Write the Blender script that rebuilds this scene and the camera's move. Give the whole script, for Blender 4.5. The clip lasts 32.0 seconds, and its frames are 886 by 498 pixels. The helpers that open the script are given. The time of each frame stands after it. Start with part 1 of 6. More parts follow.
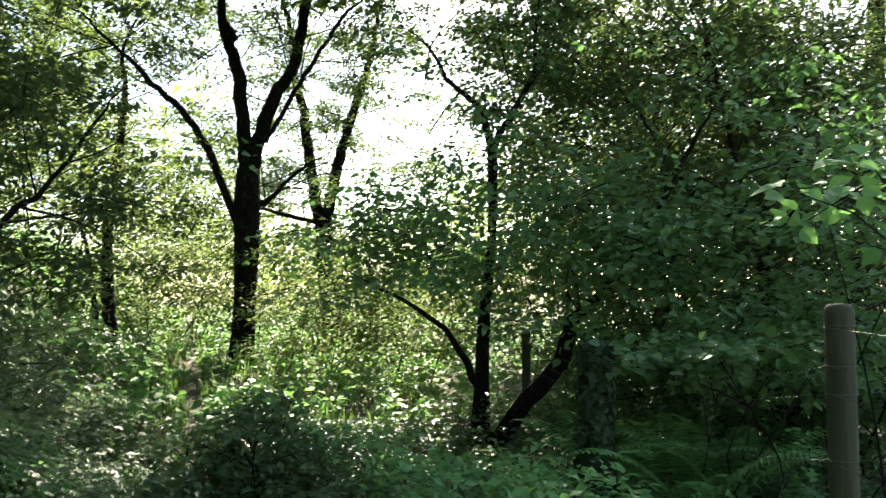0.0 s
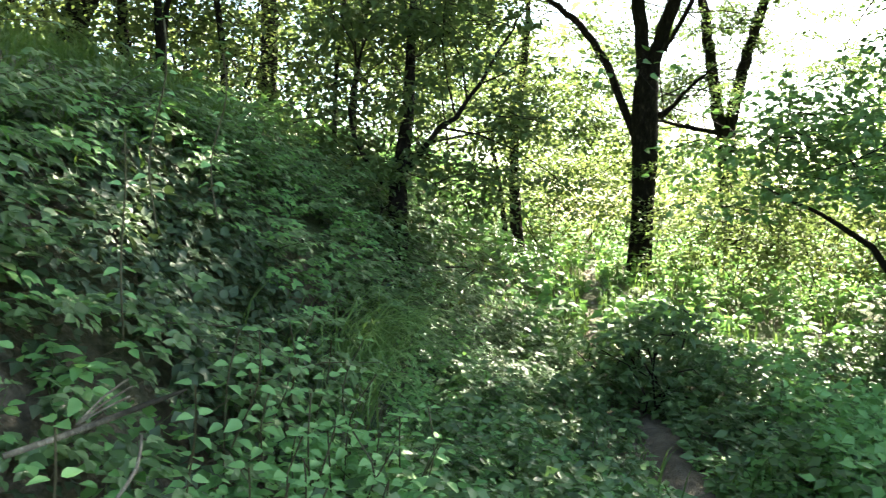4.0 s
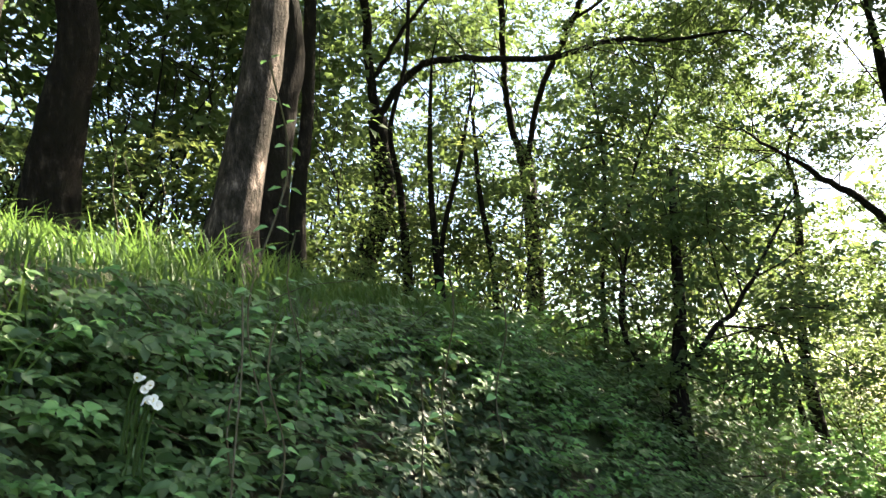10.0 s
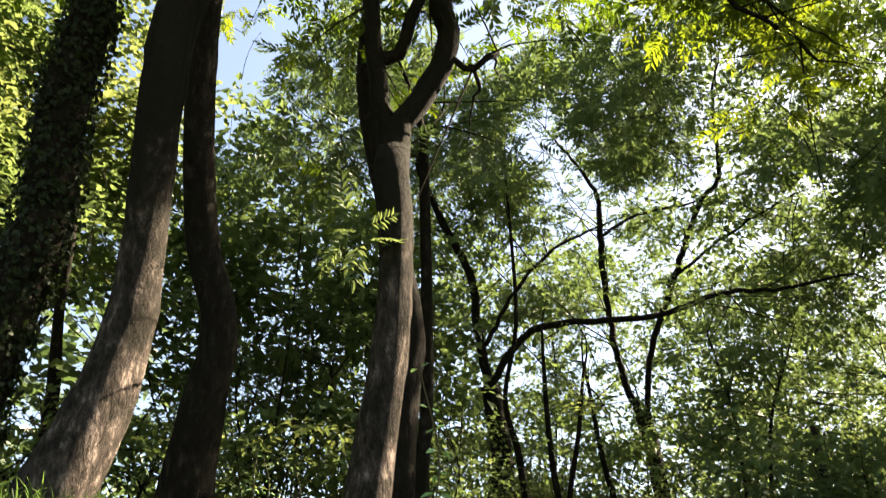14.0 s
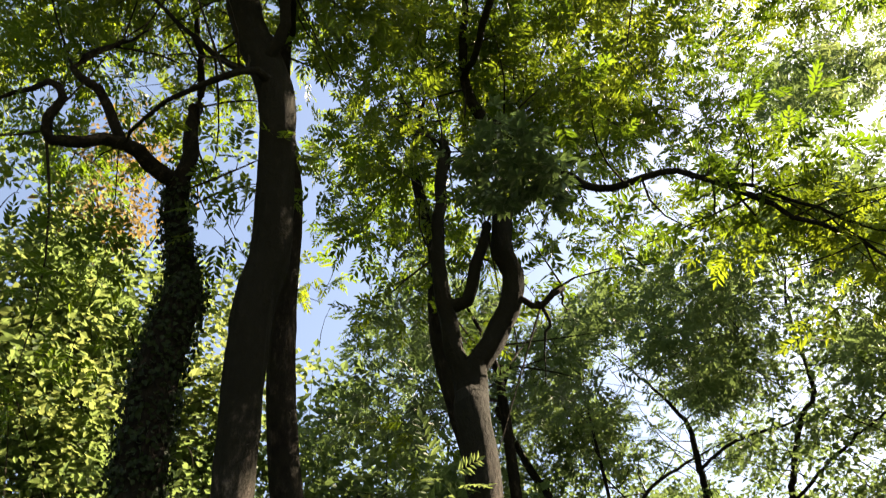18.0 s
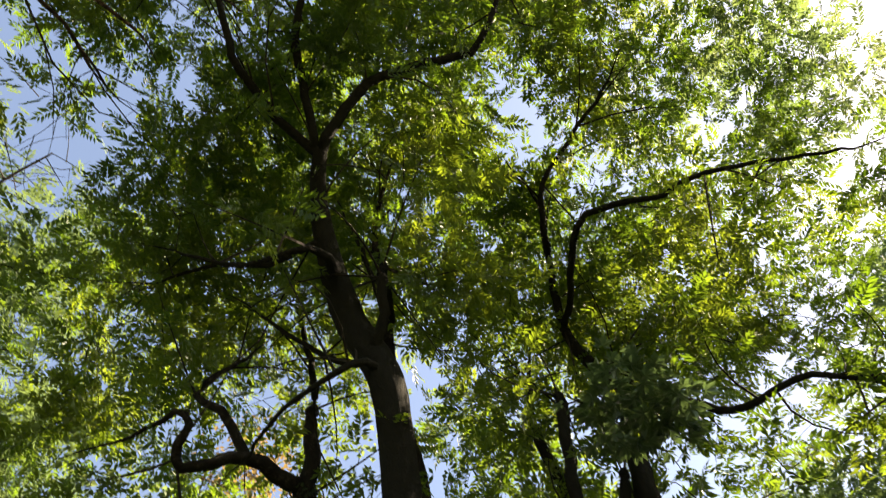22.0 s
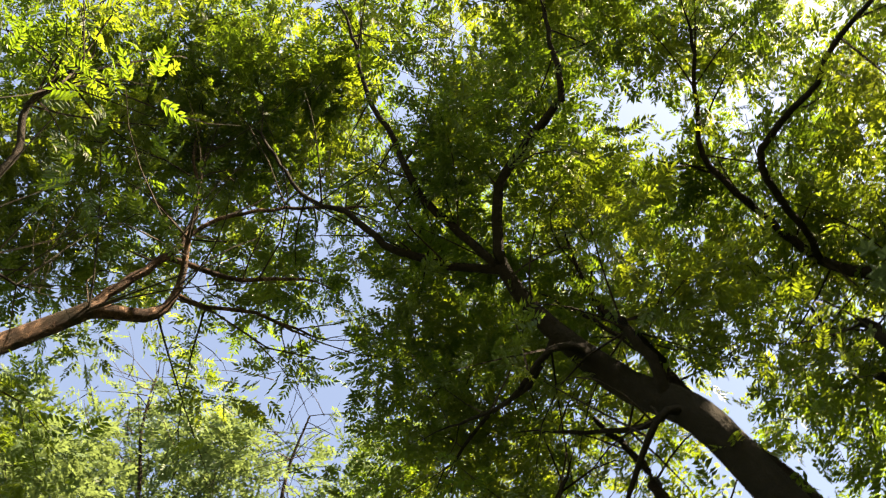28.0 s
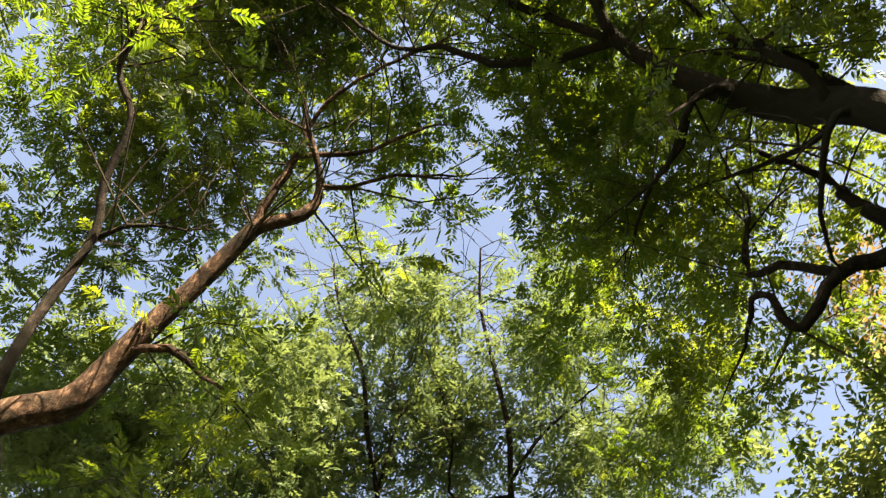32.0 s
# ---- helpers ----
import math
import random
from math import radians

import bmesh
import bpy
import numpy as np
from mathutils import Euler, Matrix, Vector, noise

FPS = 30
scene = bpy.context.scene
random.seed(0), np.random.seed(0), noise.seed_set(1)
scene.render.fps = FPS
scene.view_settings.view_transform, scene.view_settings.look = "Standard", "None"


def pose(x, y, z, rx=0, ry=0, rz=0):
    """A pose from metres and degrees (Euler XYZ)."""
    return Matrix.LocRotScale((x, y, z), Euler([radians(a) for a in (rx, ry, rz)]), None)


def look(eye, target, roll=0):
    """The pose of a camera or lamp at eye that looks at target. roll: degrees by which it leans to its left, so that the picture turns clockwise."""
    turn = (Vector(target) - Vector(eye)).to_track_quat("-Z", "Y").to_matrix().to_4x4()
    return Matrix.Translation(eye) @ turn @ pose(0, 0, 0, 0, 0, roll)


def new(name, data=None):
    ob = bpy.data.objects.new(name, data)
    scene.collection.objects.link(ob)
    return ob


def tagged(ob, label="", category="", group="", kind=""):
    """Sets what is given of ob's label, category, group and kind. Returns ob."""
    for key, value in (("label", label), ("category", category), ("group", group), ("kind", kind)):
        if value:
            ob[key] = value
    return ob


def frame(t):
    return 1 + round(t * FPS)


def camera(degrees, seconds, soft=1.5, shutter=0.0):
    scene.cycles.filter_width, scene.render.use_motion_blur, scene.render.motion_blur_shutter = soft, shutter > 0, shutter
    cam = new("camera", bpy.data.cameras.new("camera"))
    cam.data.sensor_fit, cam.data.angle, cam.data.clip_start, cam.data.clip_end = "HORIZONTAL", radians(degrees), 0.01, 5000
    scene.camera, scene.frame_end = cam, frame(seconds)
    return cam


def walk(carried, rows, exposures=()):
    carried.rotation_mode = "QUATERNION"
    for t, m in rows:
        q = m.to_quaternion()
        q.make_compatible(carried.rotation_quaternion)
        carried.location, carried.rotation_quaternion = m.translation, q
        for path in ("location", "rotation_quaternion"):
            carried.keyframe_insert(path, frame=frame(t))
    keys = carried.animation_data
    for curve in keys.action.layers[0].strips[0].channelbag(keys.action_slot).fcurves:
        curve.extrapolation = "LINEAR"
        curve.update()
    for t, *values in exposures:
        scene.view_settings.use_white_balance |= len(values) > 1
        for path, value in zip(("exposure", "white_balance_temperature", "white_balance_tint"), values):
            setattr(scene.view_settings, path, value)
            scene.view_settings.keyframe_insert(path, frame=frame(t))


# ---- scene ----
# ---- camera and walk ----
cam = camera(58.2, 32.0, soft=1.2, shutter=0.5)
ROWS = [
    (0, 0.000, 0.000, 1.600, 93.50, -0.00, 0.00),
    (0.5, -0.014, 0.046, 1.588, 92.51, -0.52, 2.68),
    (1, -0.022, 0.045, 1.578, 91.44, -0.88, 6.29),
    (1.5, -0.028, 0.034, 1.569, 90.24, -1.13, 10.26),
    (2, -0.038, 0.046, 1.562, 89.03, -1.27, 14.36),
    (2.5, -0.047, 0.055, 1.560, 87.99, -1.15, 18.29),
    (3, -0.050, 0.053, 1.561, 87.31, -0.96, 21.94),
    (3.5, -0.050, 0.049, 1.564, 87.10, -0.64, 25.12),
    (4, -0.050, 0.045, 1.569, 87.34, -0.41, 27.86),
    (4.5, -0.048, 0.035, 1.581, 87.96, -0.11, 30.36),
    (6.5, -0.042, 0.019, 1.598, 92.58, 1.19, 38.48),
    (7, -0.038, 0.006, 1.611, 93.96, 1.22, 39.66),
    (7.5, -0.037, 0.000, 1.617, 95.41, 1.27, 40.78),
    (8, -0.036, -0.004, 1.623, 96.75, 1.25, 42.05),
    (8.5, -0.031, -0.007, 1.634, 97.90, 1.46, 43.42),
    (9, -0.023, -0.011, 1.647, 98.98, 1.83, 44.76),
    (9.5, -0.019, -0.019, 1.660, 100.25, 2.33, 46.01),
    (10, -0.023, -0.033, 1.673, 101.91, 2.78, 47.27),
    (10.5, -0.032, -0.052, 1.688, 103.95, 3.18, 48.69),
    (11, -0.042, -0.068, 1.704, 106.35, 3.56, 50.10),
    (11.5, -0.046, -0.077, 1.719, 108.97, 3.92, 51.39),
    (12, -0.047, -0.089, 1.734, 111.47, 4.18, 52.20),
    (12.5, -0.042, -0.106, 1.745, 113.81, 4.32, 52.95),
    (13, -0.037, -0.127, 1.756, 116.02, 4.20, 53.76),
    (13.5, -0.042, -0.146, 1.767, 118.42, 3.85, 54.64),
    (14, -0.051, -0.163, 1.778, 121.02, 3.59, 55.63),
    (14.5, -0.053, -0.179, 1.790, 123.69, 3.59, 56.57),
    (15, -0.046, -0.197, 1.803, 126.41, 3.81, 57.53),
    (15.5, -0.051, -0.200, 1.792, 128.90, 3.89, 58.29),
    (17.5, -0.075, -0.180, 1.745, 137.20, 4.66, 62.66),
    (18, -0.087, -0.155, 1.705, 139.65, 4.88, 63.76),
    (18.5, -0.089, -0.137, 1.685, 142.32, 4.96, 64.90),
    (19, -0.096, -0.130, 1.675, 144.90, 5.02, 66.17),
    (19.5, -0.104, -0.131, 1.675, 147.12, 4.97, 67.63),
    (20, -0.111, -0.130, 1.678, 149.15, 5.03, 69.34),
    (20.5, -0.121, -0.128, 1.680, 151.29, 5.05, 71.12),
    (21, -0.134, -0.133, 1.684, 153.92, 4.96, 73.06),
    (21.5, -0.152, -0.143, 1.692, 156.87, 4.60, 75.24),
    (22, -0.170, -0.164, 1.717, 160.03, 4.17, 77.50),
    (22.5, -0.179, -0.196, 1.756, 162.55, 3.72, 79.46),
    (23, -0.190, -0.218, 1.785, 164.95, 3.26, 81.42),
    (23.5, -0.193, -0.218, 1.795, 166.81, 2.78, 83.95),
    (24, -0.186, -0.203, 1.788, 168.34, 2.33, 87.16),
    (24.5, -0.184, -0.192, 1.779, 169.75, 1.94, 91.00),
    (25, -0.179, -0.188, 1.780, 170.80, 1.54, 95.05),
    (25.5, -0.162, -0.180, 1.735, 171.24, 1.04, 98.68),
    (27.5, -0.142, -0.169, 1.648, 169.44, 0.35, 112.96),
    (28, -0.130, -0.166, 1.611, 168.28, 0.35, 117.01),
    (28.5, -0.124, -0.169, 1.614, 167.19, 0.19, 120.67),
    (29, -0.118, -0.174, 1.613, 165.86, -0.09, 124.04),
    (29.5, -0.109, -0.181, 1.614, 163.96, -0.38, 127.21),
    (30, -0.099, -0.189, 1.618, 161.63, -0.55, 130.32),
    (30.5, -0.090, -0.197, 1.623, 159.41, -0.65, 133.21),
    (31, -0.085, -0.202, 1.623, 157.71, -1.00, 135.76),
    (31.5, -0.082, -0.205, 1.620, 156.31, -1.49, 138.09),
    (32, -0.080, -0.204, 1.619, 154.81, -2.04, 140.05),
]
walk(cam, [(t, pose(x, y, z, rx, ry, rz)) for t, x, y, z, rx, ry, rz in ROWS], [(0.0, 3.35, 6900, 8), (2.0, 3.72, 7000, 2), (4.0, 4.28, 7000, 4), (7.0, 4.55, 6900, 9), (9.0, 4.14, 7000, 11), (11.0, 3.55, 7500, 13), (13.0, 3.3, 8000, 14), (19.0, 3.05, 8000, 15), (24.0, 3.2, 8200, 16), (28.0, 3.4, 8700, 18), (32.0, 3.4, 8700, 18)])

# ---- world and sun ----
SUN_AZ, SUN_EL = 14.0, 39.0          # degrees, azimuth from +y towards +x
world = bpy.data.worlds.new("sky")
scene.world = world
world.use_nodes = True
wn, wl = world.node_tree.nodes, world.node_tree.links
sky = wn.new("ShaderNodeTexSky")
sky.sky_type, sky.sun_disc = "NISHITA", False
sky.sun_elevation, sky.sun_rotation = radians(SUN_EL), radians(SUN_AZ)
sky.air_density, sky.dust_density, sky.ozone_density = 1.0, 1.2, 1.0
wn["Background"].inputs[1].default_value = 0.052
wl.new(sky.outputs[0], wn["Background"].inputs[0])
sun_data = bpy.data.lights.new("sun", "SUN")
sun_data.energy, sun_data.angle, sun_data.color = 5.0, radians(0.55), (1.0, 0.93, 0.8)
sun = new("sun", sun_data)
sd = Vector((math.sin(radians(SUN_AZ)) * math.cos(radians(SUN_EL)), math.cos(radians(SUN_AZ)) * math.cos(radians(SUN_EL)), math.sin(radians(SUN_EL))))
sun.matrix_world = look(sd * 60, (0, 0, 0))

rng = np.random.default_rng(7)


# ---- materials ----
def material(name):
    m = bpy.data.materials.new(name)
    m.use_nodes = True
    return m, m.node_tree.nodes, m.node_tree.links, m.node_tree.nodes["Principled BSDF"]


def ramp(nodes, stops):
    r = nodes.new("ShaderNodeValToRGB")
    while len(r.color_ramp.elements) < len(stops):
        r.color_ramp.elements.new(0.5)
    for e, (p, c) in zip(r.color_ramp.elements, stops):
        e.position, e.color = p, (*c, 1)
    return r


def noise_tex(nodes, links, scale, detail=6.0, rough=0.6, stretch=None, coord="Object"):
    tc = nodes.new("ShaderNodeTexCoord")
    n = nodes.new("ShaderNodeTexNoise")
    n.inputs["Scale"].default_value, n.inputs["Detail"].default_value, n.inputs["Roughness"].default_value = scale, detail, rough
    if stretch:
        mp = nodes.new("ShaderNodeMapping")
        mp.inputs["Scale"].default_value = stretch
        links.new(tc.outputs[coord], mp.inputs["Vector"])
        links.new(mp.outputs[0], n.inputs["Vector"])
    else:
        links.new(tc.outputs[coord], n.inputs["Vector"])
    return n


def leaf_material(name, dark, light, through_light, through_mix=0.45, rough=0.5, patch=0.6, gloss=0.35, through_young=None):
    """Leaf blade: gloss on top, light that comes through, colour that varies from leaf to leaf and from bough to bough."""
    m, n, l, b = material(name)
    geo = n.new("ShaderNodeNewGeometry")
    big = noise_tex(n, l, patch, 2.0)
    add = n.new("ShaderNodeMath")
    add.operation = "MULTIPLY_ADD"
    l.new(geo.outputs["Random Per Island"], add.inputs[0])
    add.inputs[1].default_value = 0.6
    mul = n.new("ShaderNodeMath")
    mul.operation = "MULTIPLY"
    l.new(big.outputs["Fac"], mul.inputs[0])
    mul.inputs[1].default_value = 0.4
    l.new(mul.outputs[0], add.inputs[2])
    col = ramp(n, [(0.15, dark), (0.85, light)])
    l.new(add.outputs[0], col.inputs[0])
    fine = noise_tex(n, l, 60.0, 3.0)
    bump = n.new("ShaderNodeBump")
    bump.inputs["Strength"].default_value, bump.inputs["Distance"].default_value = 0.25, 0.004
    l.new(fine.outputs["Fac"], bump.inputs["Height"])
    l.new(bump.outputs[0], b.inputs["Normal"])
    l.new(col.outputs[0], b.inputs["Base Color"])
    b.inputs["Roughness"].default_value = rough
    b.inputs["Specular IOR Level"].default_value = gloss
    tr = n.new("ShaderNodeBsdfTranslucent")
    hue = n.new("ShaderNodeMix")
    hue.data_type = "RGBA"
    hue.blend_type = "MIX"
    hue.inputs["Factor"].default_value = 0.82
    l.new(col.outputs[0], hue.inputs[6])
    tone = ramp(n, [(0.44, through_light), (0.6, through_young or through_light)])
    l.new(big.outputs["Fac"], tone.inputs[0])
    l.new(tone.outputs[0], hue.inputs[7])
    l.new(hue.outputs[2], tr.inputs["Color"])
    mix = n.new("ShaderNodeMixShader")
    mix.inputs[0].default_value = through_mix
    l.new(b.outputs[0], mix.inputs[1])
    l.new(tr.outputs[0], mix.inputs[2])
    l.new(mix.outputs[0], n["Material Output"].inputs["Surface"])
    return m


def bark_material(name, dark, light, scale=9.0, strength=0.9, shade_from=None):
    """Fissured bark with patches of moss and painted leaf shadow; the last argument: metres above the foot from which
    painted canopy shade covers most of it.
    """
    m, n, l, b = material(name)
    grain = noise_tex(n, l, scale, 9.0, 0.72, (1.5, 1.5, 0.55))
    spots = noise_tex(n, l, 2.6, 6.0, 0.7)
    fine = noise_tex(n, l, 55.0, 4.0)
    col = ramp(n, [(0.38, dark), (0.54, tuple(0.8 * a + 0.2 * c for a, c in zip(dark, light))), (0.68, light)])
    l.new(grain.outputs["Fac"], col.inputs[0])
    # moss patches, deepened to imitate leaf shadow dappling the trunk
    moss = n.new("ShaderNodeMix")
    moss.data_type = "RGBA"
    mr = ramp(n, [(0.47, (0, 0, 0)), (0.6, (0.85, 0.85, 0.85))])
    l.new(spots.outputs["Fac"], mr.inputs[0])
    cover = mr.outputs[0]
    # darkens the upper trunk in its colour, in place of canopy shade
    if shade_from is not None:
        tc, xyz = n.new("ShaderNodeTexCoord"), n.new("ShaderNodeSeparateXYZ")
        l.new(tc.outputs["Object"], xyz.inputs[0])
        edge = n.new("ShaderNodeMath")
        edge.operation = "MULTIPLY_ADD"
        l.new(spots.outputs["Fac"], edge.inputs[0])
        edge.inputs[1].default_value = 3.0
        l.new(xyz.outputs["Z"], edge.inputs[2])
        rise = n.new("ShaderNodeMapRange")
        rise.inputs["From Min"].default_value, rise.inputs["From Max"].default_value = shade_from + 1.0, shade_from + 2.6
        rise.inputs["To Max"].default_value = 0.97
        l.new(edge.outputs[0], rise.inputs["Value"])
        most = n.new("ShaderNodeMath")
        most.operation = "MAXIMUM"
        l.new(rise.outputs[0], most.inputs[0])
        l.new(mr.outputs[0], most.inputs[1])
        cover = most.outputs[0]
    l.new(cover, moss.inputs[0])
    l.new(col.outputs[0], moss.inputs[6])
    # near-black tone: more painted shade than moss
    moss.inputs[7].default_value = (0.012, 0.0115, 0.008, 1)
    l.new(moss.outputs[2], b.inputs["Base Color"])
    b.inputs["Roughness"].default_value = 0.9
    b.inputs["Specular IOR Level"].default_value = 0.06
    mixh = n.new("ShaderNodeMath")
    mixh.operation = "MULTIPLY_ADD"
    l.new(fine.outputs["Fac"], mixh.inputs[0])
    mixh.inputs[1].default_value = 0.25
    l.new(grain.outputs["Fac"], mixh.inputs[2])
    bump = n.new("ShaderNodeBump")
    bump.inputs["Strength"].default_value, bump.inputs["Distance"].default_value = strength, 0.035
    l.new(mixh.outputs[0], bump.inputs["Height"])
    l.new(bump.outputs[0], b.inputs["Normal"])
    return m


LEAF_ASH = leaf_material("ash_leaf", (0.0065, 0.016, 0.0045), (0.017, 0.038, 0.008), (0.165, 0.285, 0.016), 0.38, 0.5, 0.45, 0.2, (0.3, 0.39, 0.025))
# paler leaf; its colour also stands for sunlight on boughs and shrubs
LEAF_LIGHT = leaf_material("pale_leaf", (0.04, 0.075, 0.022), (0.085, 0.135, 0.042), (0.19, 0.27, 0.075), 0.4, 0.6, 0.5, 0.2, (0.27, 0.31, 0.09))
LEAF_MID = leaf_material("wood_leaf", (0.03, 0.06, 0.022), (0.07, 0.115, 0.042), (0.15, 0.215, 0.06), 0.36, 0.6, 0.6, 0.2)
LEAF_DARK = leaf_material("dark_leaf", (0.026, 0.05, 0.024), (0.055, 0.09, 0.04), (0.12, 0.19, 0.05), 0.3, 0.4, gloss=0.5)
LEAF_HAZEL = leaf_material("hazel_leaf", (0.055, 0.125, 0.042), (0.12, 0.22, 0.075), (0.16, 0.33, 0.07), 0.36, 0.45, gloss=0.4)
LEAF_BRAMBLE = leaf_material("bramble_leaf", (0.02, 0.05, 0.018), (0.115, 0.195, 0.072), (0.17, 0.34, 0.085), 0.28, 0.45, 1.6, 0.4)
LEAF_IVY = leaf_material("ivy_leaf", (0.02, 0.042, 0.02), (0.055, 0.088, 0.042), (0.1, 0.16, 0.04), 0.18, 0.48, 3.0, 0.3)
# darker copy of the ivy leaf, with the trunk's shade in its colour
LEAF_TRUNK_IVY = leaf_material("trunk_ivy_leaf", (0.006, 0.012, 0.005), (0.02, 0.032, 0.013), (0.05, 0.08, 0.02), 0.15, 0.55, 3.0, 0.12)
LEAF_NETTLE = leaf_material("nettle_leaf", (0.08, 0.19, 0.065), (0.17, 0.33, 0.115), (0.26, 0.52, 0.12), 0.36, 0.5, 2.0, 0.25)
LEAF_NETTLE_YOUNG = leaf_material("young_nettle_leaf", (0.14, 0.29, 0.11), (0.23, 0.41, 0.16), (0.3, 0.56, 0.16), 0.36, 0.5, 2.0, 0.3)
LEAF_BROWN = leaf_material("withered_leaf", (0.06, 0.036, 0.016), (0.14, 0.09, 0.035), (0.3, 0.21, 0.07), 0.3, 0.6)
GRASS_LONG = leaf_material("long_grass_blade", (0.08, 0.16, 0.055), (0.18, 0.29, 0.1), (0.26, 0.42, 0.11), 0.36, 0.45, 1.2)
GRASS = leaf_material("grass_blade", (0.025, 0.055, 0.018), (0.065, 0.115, 0.036), (0.17, 0.3, 0.06), 0.36, 0.5, 1.2)
CANE = leaf_material("bramble_cane", (0.03, 0.024, 0.015), (0.085, 0.075, 0.035), (0.1, 0.1, 0.03), 0.05, 0.6, 2.0)
# pale low trunk imitates the sunlit flank, dark top the canopy's shade
BARK = bark_material("ash_bark", (0.013, 0.011, 0.009), (0.25, 0.2, 0.17), 11.0, 1.2, 1.3)
# bark copies by light: near-black for shaded, backlit trunks, pale for sunlit ones
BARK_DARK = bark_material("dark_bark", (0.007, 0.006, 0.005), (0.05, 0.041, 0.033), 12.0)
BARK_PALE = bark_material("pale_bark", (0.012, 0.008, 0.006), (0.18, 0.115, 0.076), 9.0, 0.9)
TWIG = bark_material("twig_bark", (0.015, 0.012, 0.009), (0.06, 0.05, 0.036), 20.0, 0.3)


def soil_material():
    m, n, l, b = material("forest_soil")
    a, c, f = noise_tex(n, l, 0.9, 5.0), noise_tex(n, l, 14.0, 8.0), noise_tex(n, l, 70.0, 4.0)
    col = ramp(n, [(0.3, (0.035, 0.028, 0.018)), (0.5, (0.075, 0.06, 0.038)), (0.7, (0.15, 0.12, 0.08))])
    l.new(c.outputs["Fac"], col.inputs[0])
    green = n.new("ShaderNodeMix")
    green.data_type = "RGBA"
    gr = ramp(n, [(0.4, (0, 0, 0)), (0.6, (0.8, 0.8, 0.8))])
    l.new(a.outputs["Fac"], gr.inputs[0])
    l.new(gr.outputs[0], green.inputs[0])
    l.new(col.outputs[0], green.inputs[6])
    green.inputs[7].default_value = (0.04, 0.075, 0.018, 1)
    l.new(green.outputs[2], b.inputs["Base Color"])
    b.inputs["Roughness"].default_value = 0.95
    bump = n.new("ShaderNodeBump")
    bump.inputs["Strength"].default_value, bump.inputs["Distance"].default_value = 0.8, 0.04
    l.new(f.outputs["Fac"], bump.inputs["Height"])
    l.new(bump.outputs[0], b.inputs["Normal"])
    return m


SOIL = soil_material()


# ---- terrain ----
ALONG, LEFT = np.array([-0.309, 0.951]), np.array([-0.951, -0.309])     # the path's way, and its left
NEAR_N = np.array([-60, -12, -1.0, 0.7, 1.1, 1.75, 2.3, 3.0, 4.0, 5.2, 8.0, 16.0, 60.0])
NEAR_Z = np.array([-3.5, -0.5, 0.0, 0.0, 0.25, 1.2, 1.9, 2.4, 2.65, 2.9, 3.6, 4.8, 8.0])
FAR_Z = np.array([-3.5, -0.5, 0.0, 0.0, 0.15, 0.7, 1.2, 1.75, 2.3, 2.8, 3.6, 4.6, 8.0])


def height(x, y):
    x, y = np.asarray(x, float), np.asarray(y, float)
    u, n = x * ALONG[0] + y * ALONG[1], x * LEFT[0] + y * LEFT[1]
    k = np.clip((u - 5.0) / 8.0, 0, 1)
    k = k * k * (3 - 2 * k)
    z = np.interp(n, NEAR_N, NEAR_Z) * (1 - k) + np.interp(n, NEAR_N, FAR_Z) * k
    z = z + np.clip(u - 6, 0, 60) * 0.035 - np.clip(u - 30, 0, 200) * 0.07
    return z + 0.05 * np.sin(1.7 * x + 0.6 * y) * np.cos(1.3 * y - 0.4 * x) + 0.03 * np.sin(4.1 * x) * np.sin(3.7 * y)


# ---- mesh helpers ----
def mesh_of(name, verts, faces, mat, smooth=False):
    """A mesh from arrays; faces all have the same number of corners."""
    verts, faces = np.asarray(verts, np.float32), np.asarray(faces, np.int32)
    me = bpy.data.meshes.new(name)
    me.vertices.add(len(verts))
    me.vertices.foreach_set("co", verts.ravel())
    k = faces.shape[1]
    me.loops.add(faces.size)
    me.loops.foreach_set("vertex_index", faces.ravel())
    me.polygons.add(len(faces))
    me.polygons.foreach_set("loop_start", np.arange(0, faces.size, k, dtype=np.int32))
    me.polygons.foreach_set("use_smooth", np.full(len(faces), smooth))
    me.update(calc_edges=True)
    me.materials.append(mat)
    return me


def thing(name, at, label, category, group="", kind=""):
    ob = new(name)
    ob.empty_display_size = 0.2
    ob.location = at
    return tagged(ob, label, category, group, kind)


def part(name, data, parent, label=""):
    """data: a mesh in world metres; it is moved under its parent, which is not turned."""
    ob = new(name, data)
    ob.parent = parent
    base = Vector(parent.location)
    if parent.parent:
        base += Vector(parent.parent.location)
    data.transform(Matrix.Translation(-base))
    return tagged(ob, label)


def unit(v):
    return v / np.maximum(np.linalg.norm(v, axis=-1, keepdims=True), 1e-9)


def spline(knots, step=0.25):
    """Points and radii along a smooth line through knots of x, y, z, r."""
    k = np.asarray(knots, float)
    k = np.vstack([2 * k[0] - k[1], k, 2 * k[-1] - k[-2]])
    out = []
    for i in range(1, len(k) - 2):
        a, b, c, d = k[i - 1:i + 3]
        m = max(2, int(np.linalg.norm(c[:3] - b[:3]) / step))
        s = np.linspace(0, 1, m, endpoint=False)[:, None]
        out.append(0.5 * (2 * b + (c - a) * s + (2 * a - 5 * b + 4 * c - d) * s ** 2 + (3 * b - a - 3 * c + d) * s ** 3))
    out.append(k[-2:-1])
    out = np.vstack(out)
    out[:, 3] = np.maximum(out[:, 3], 0.003)
    return out


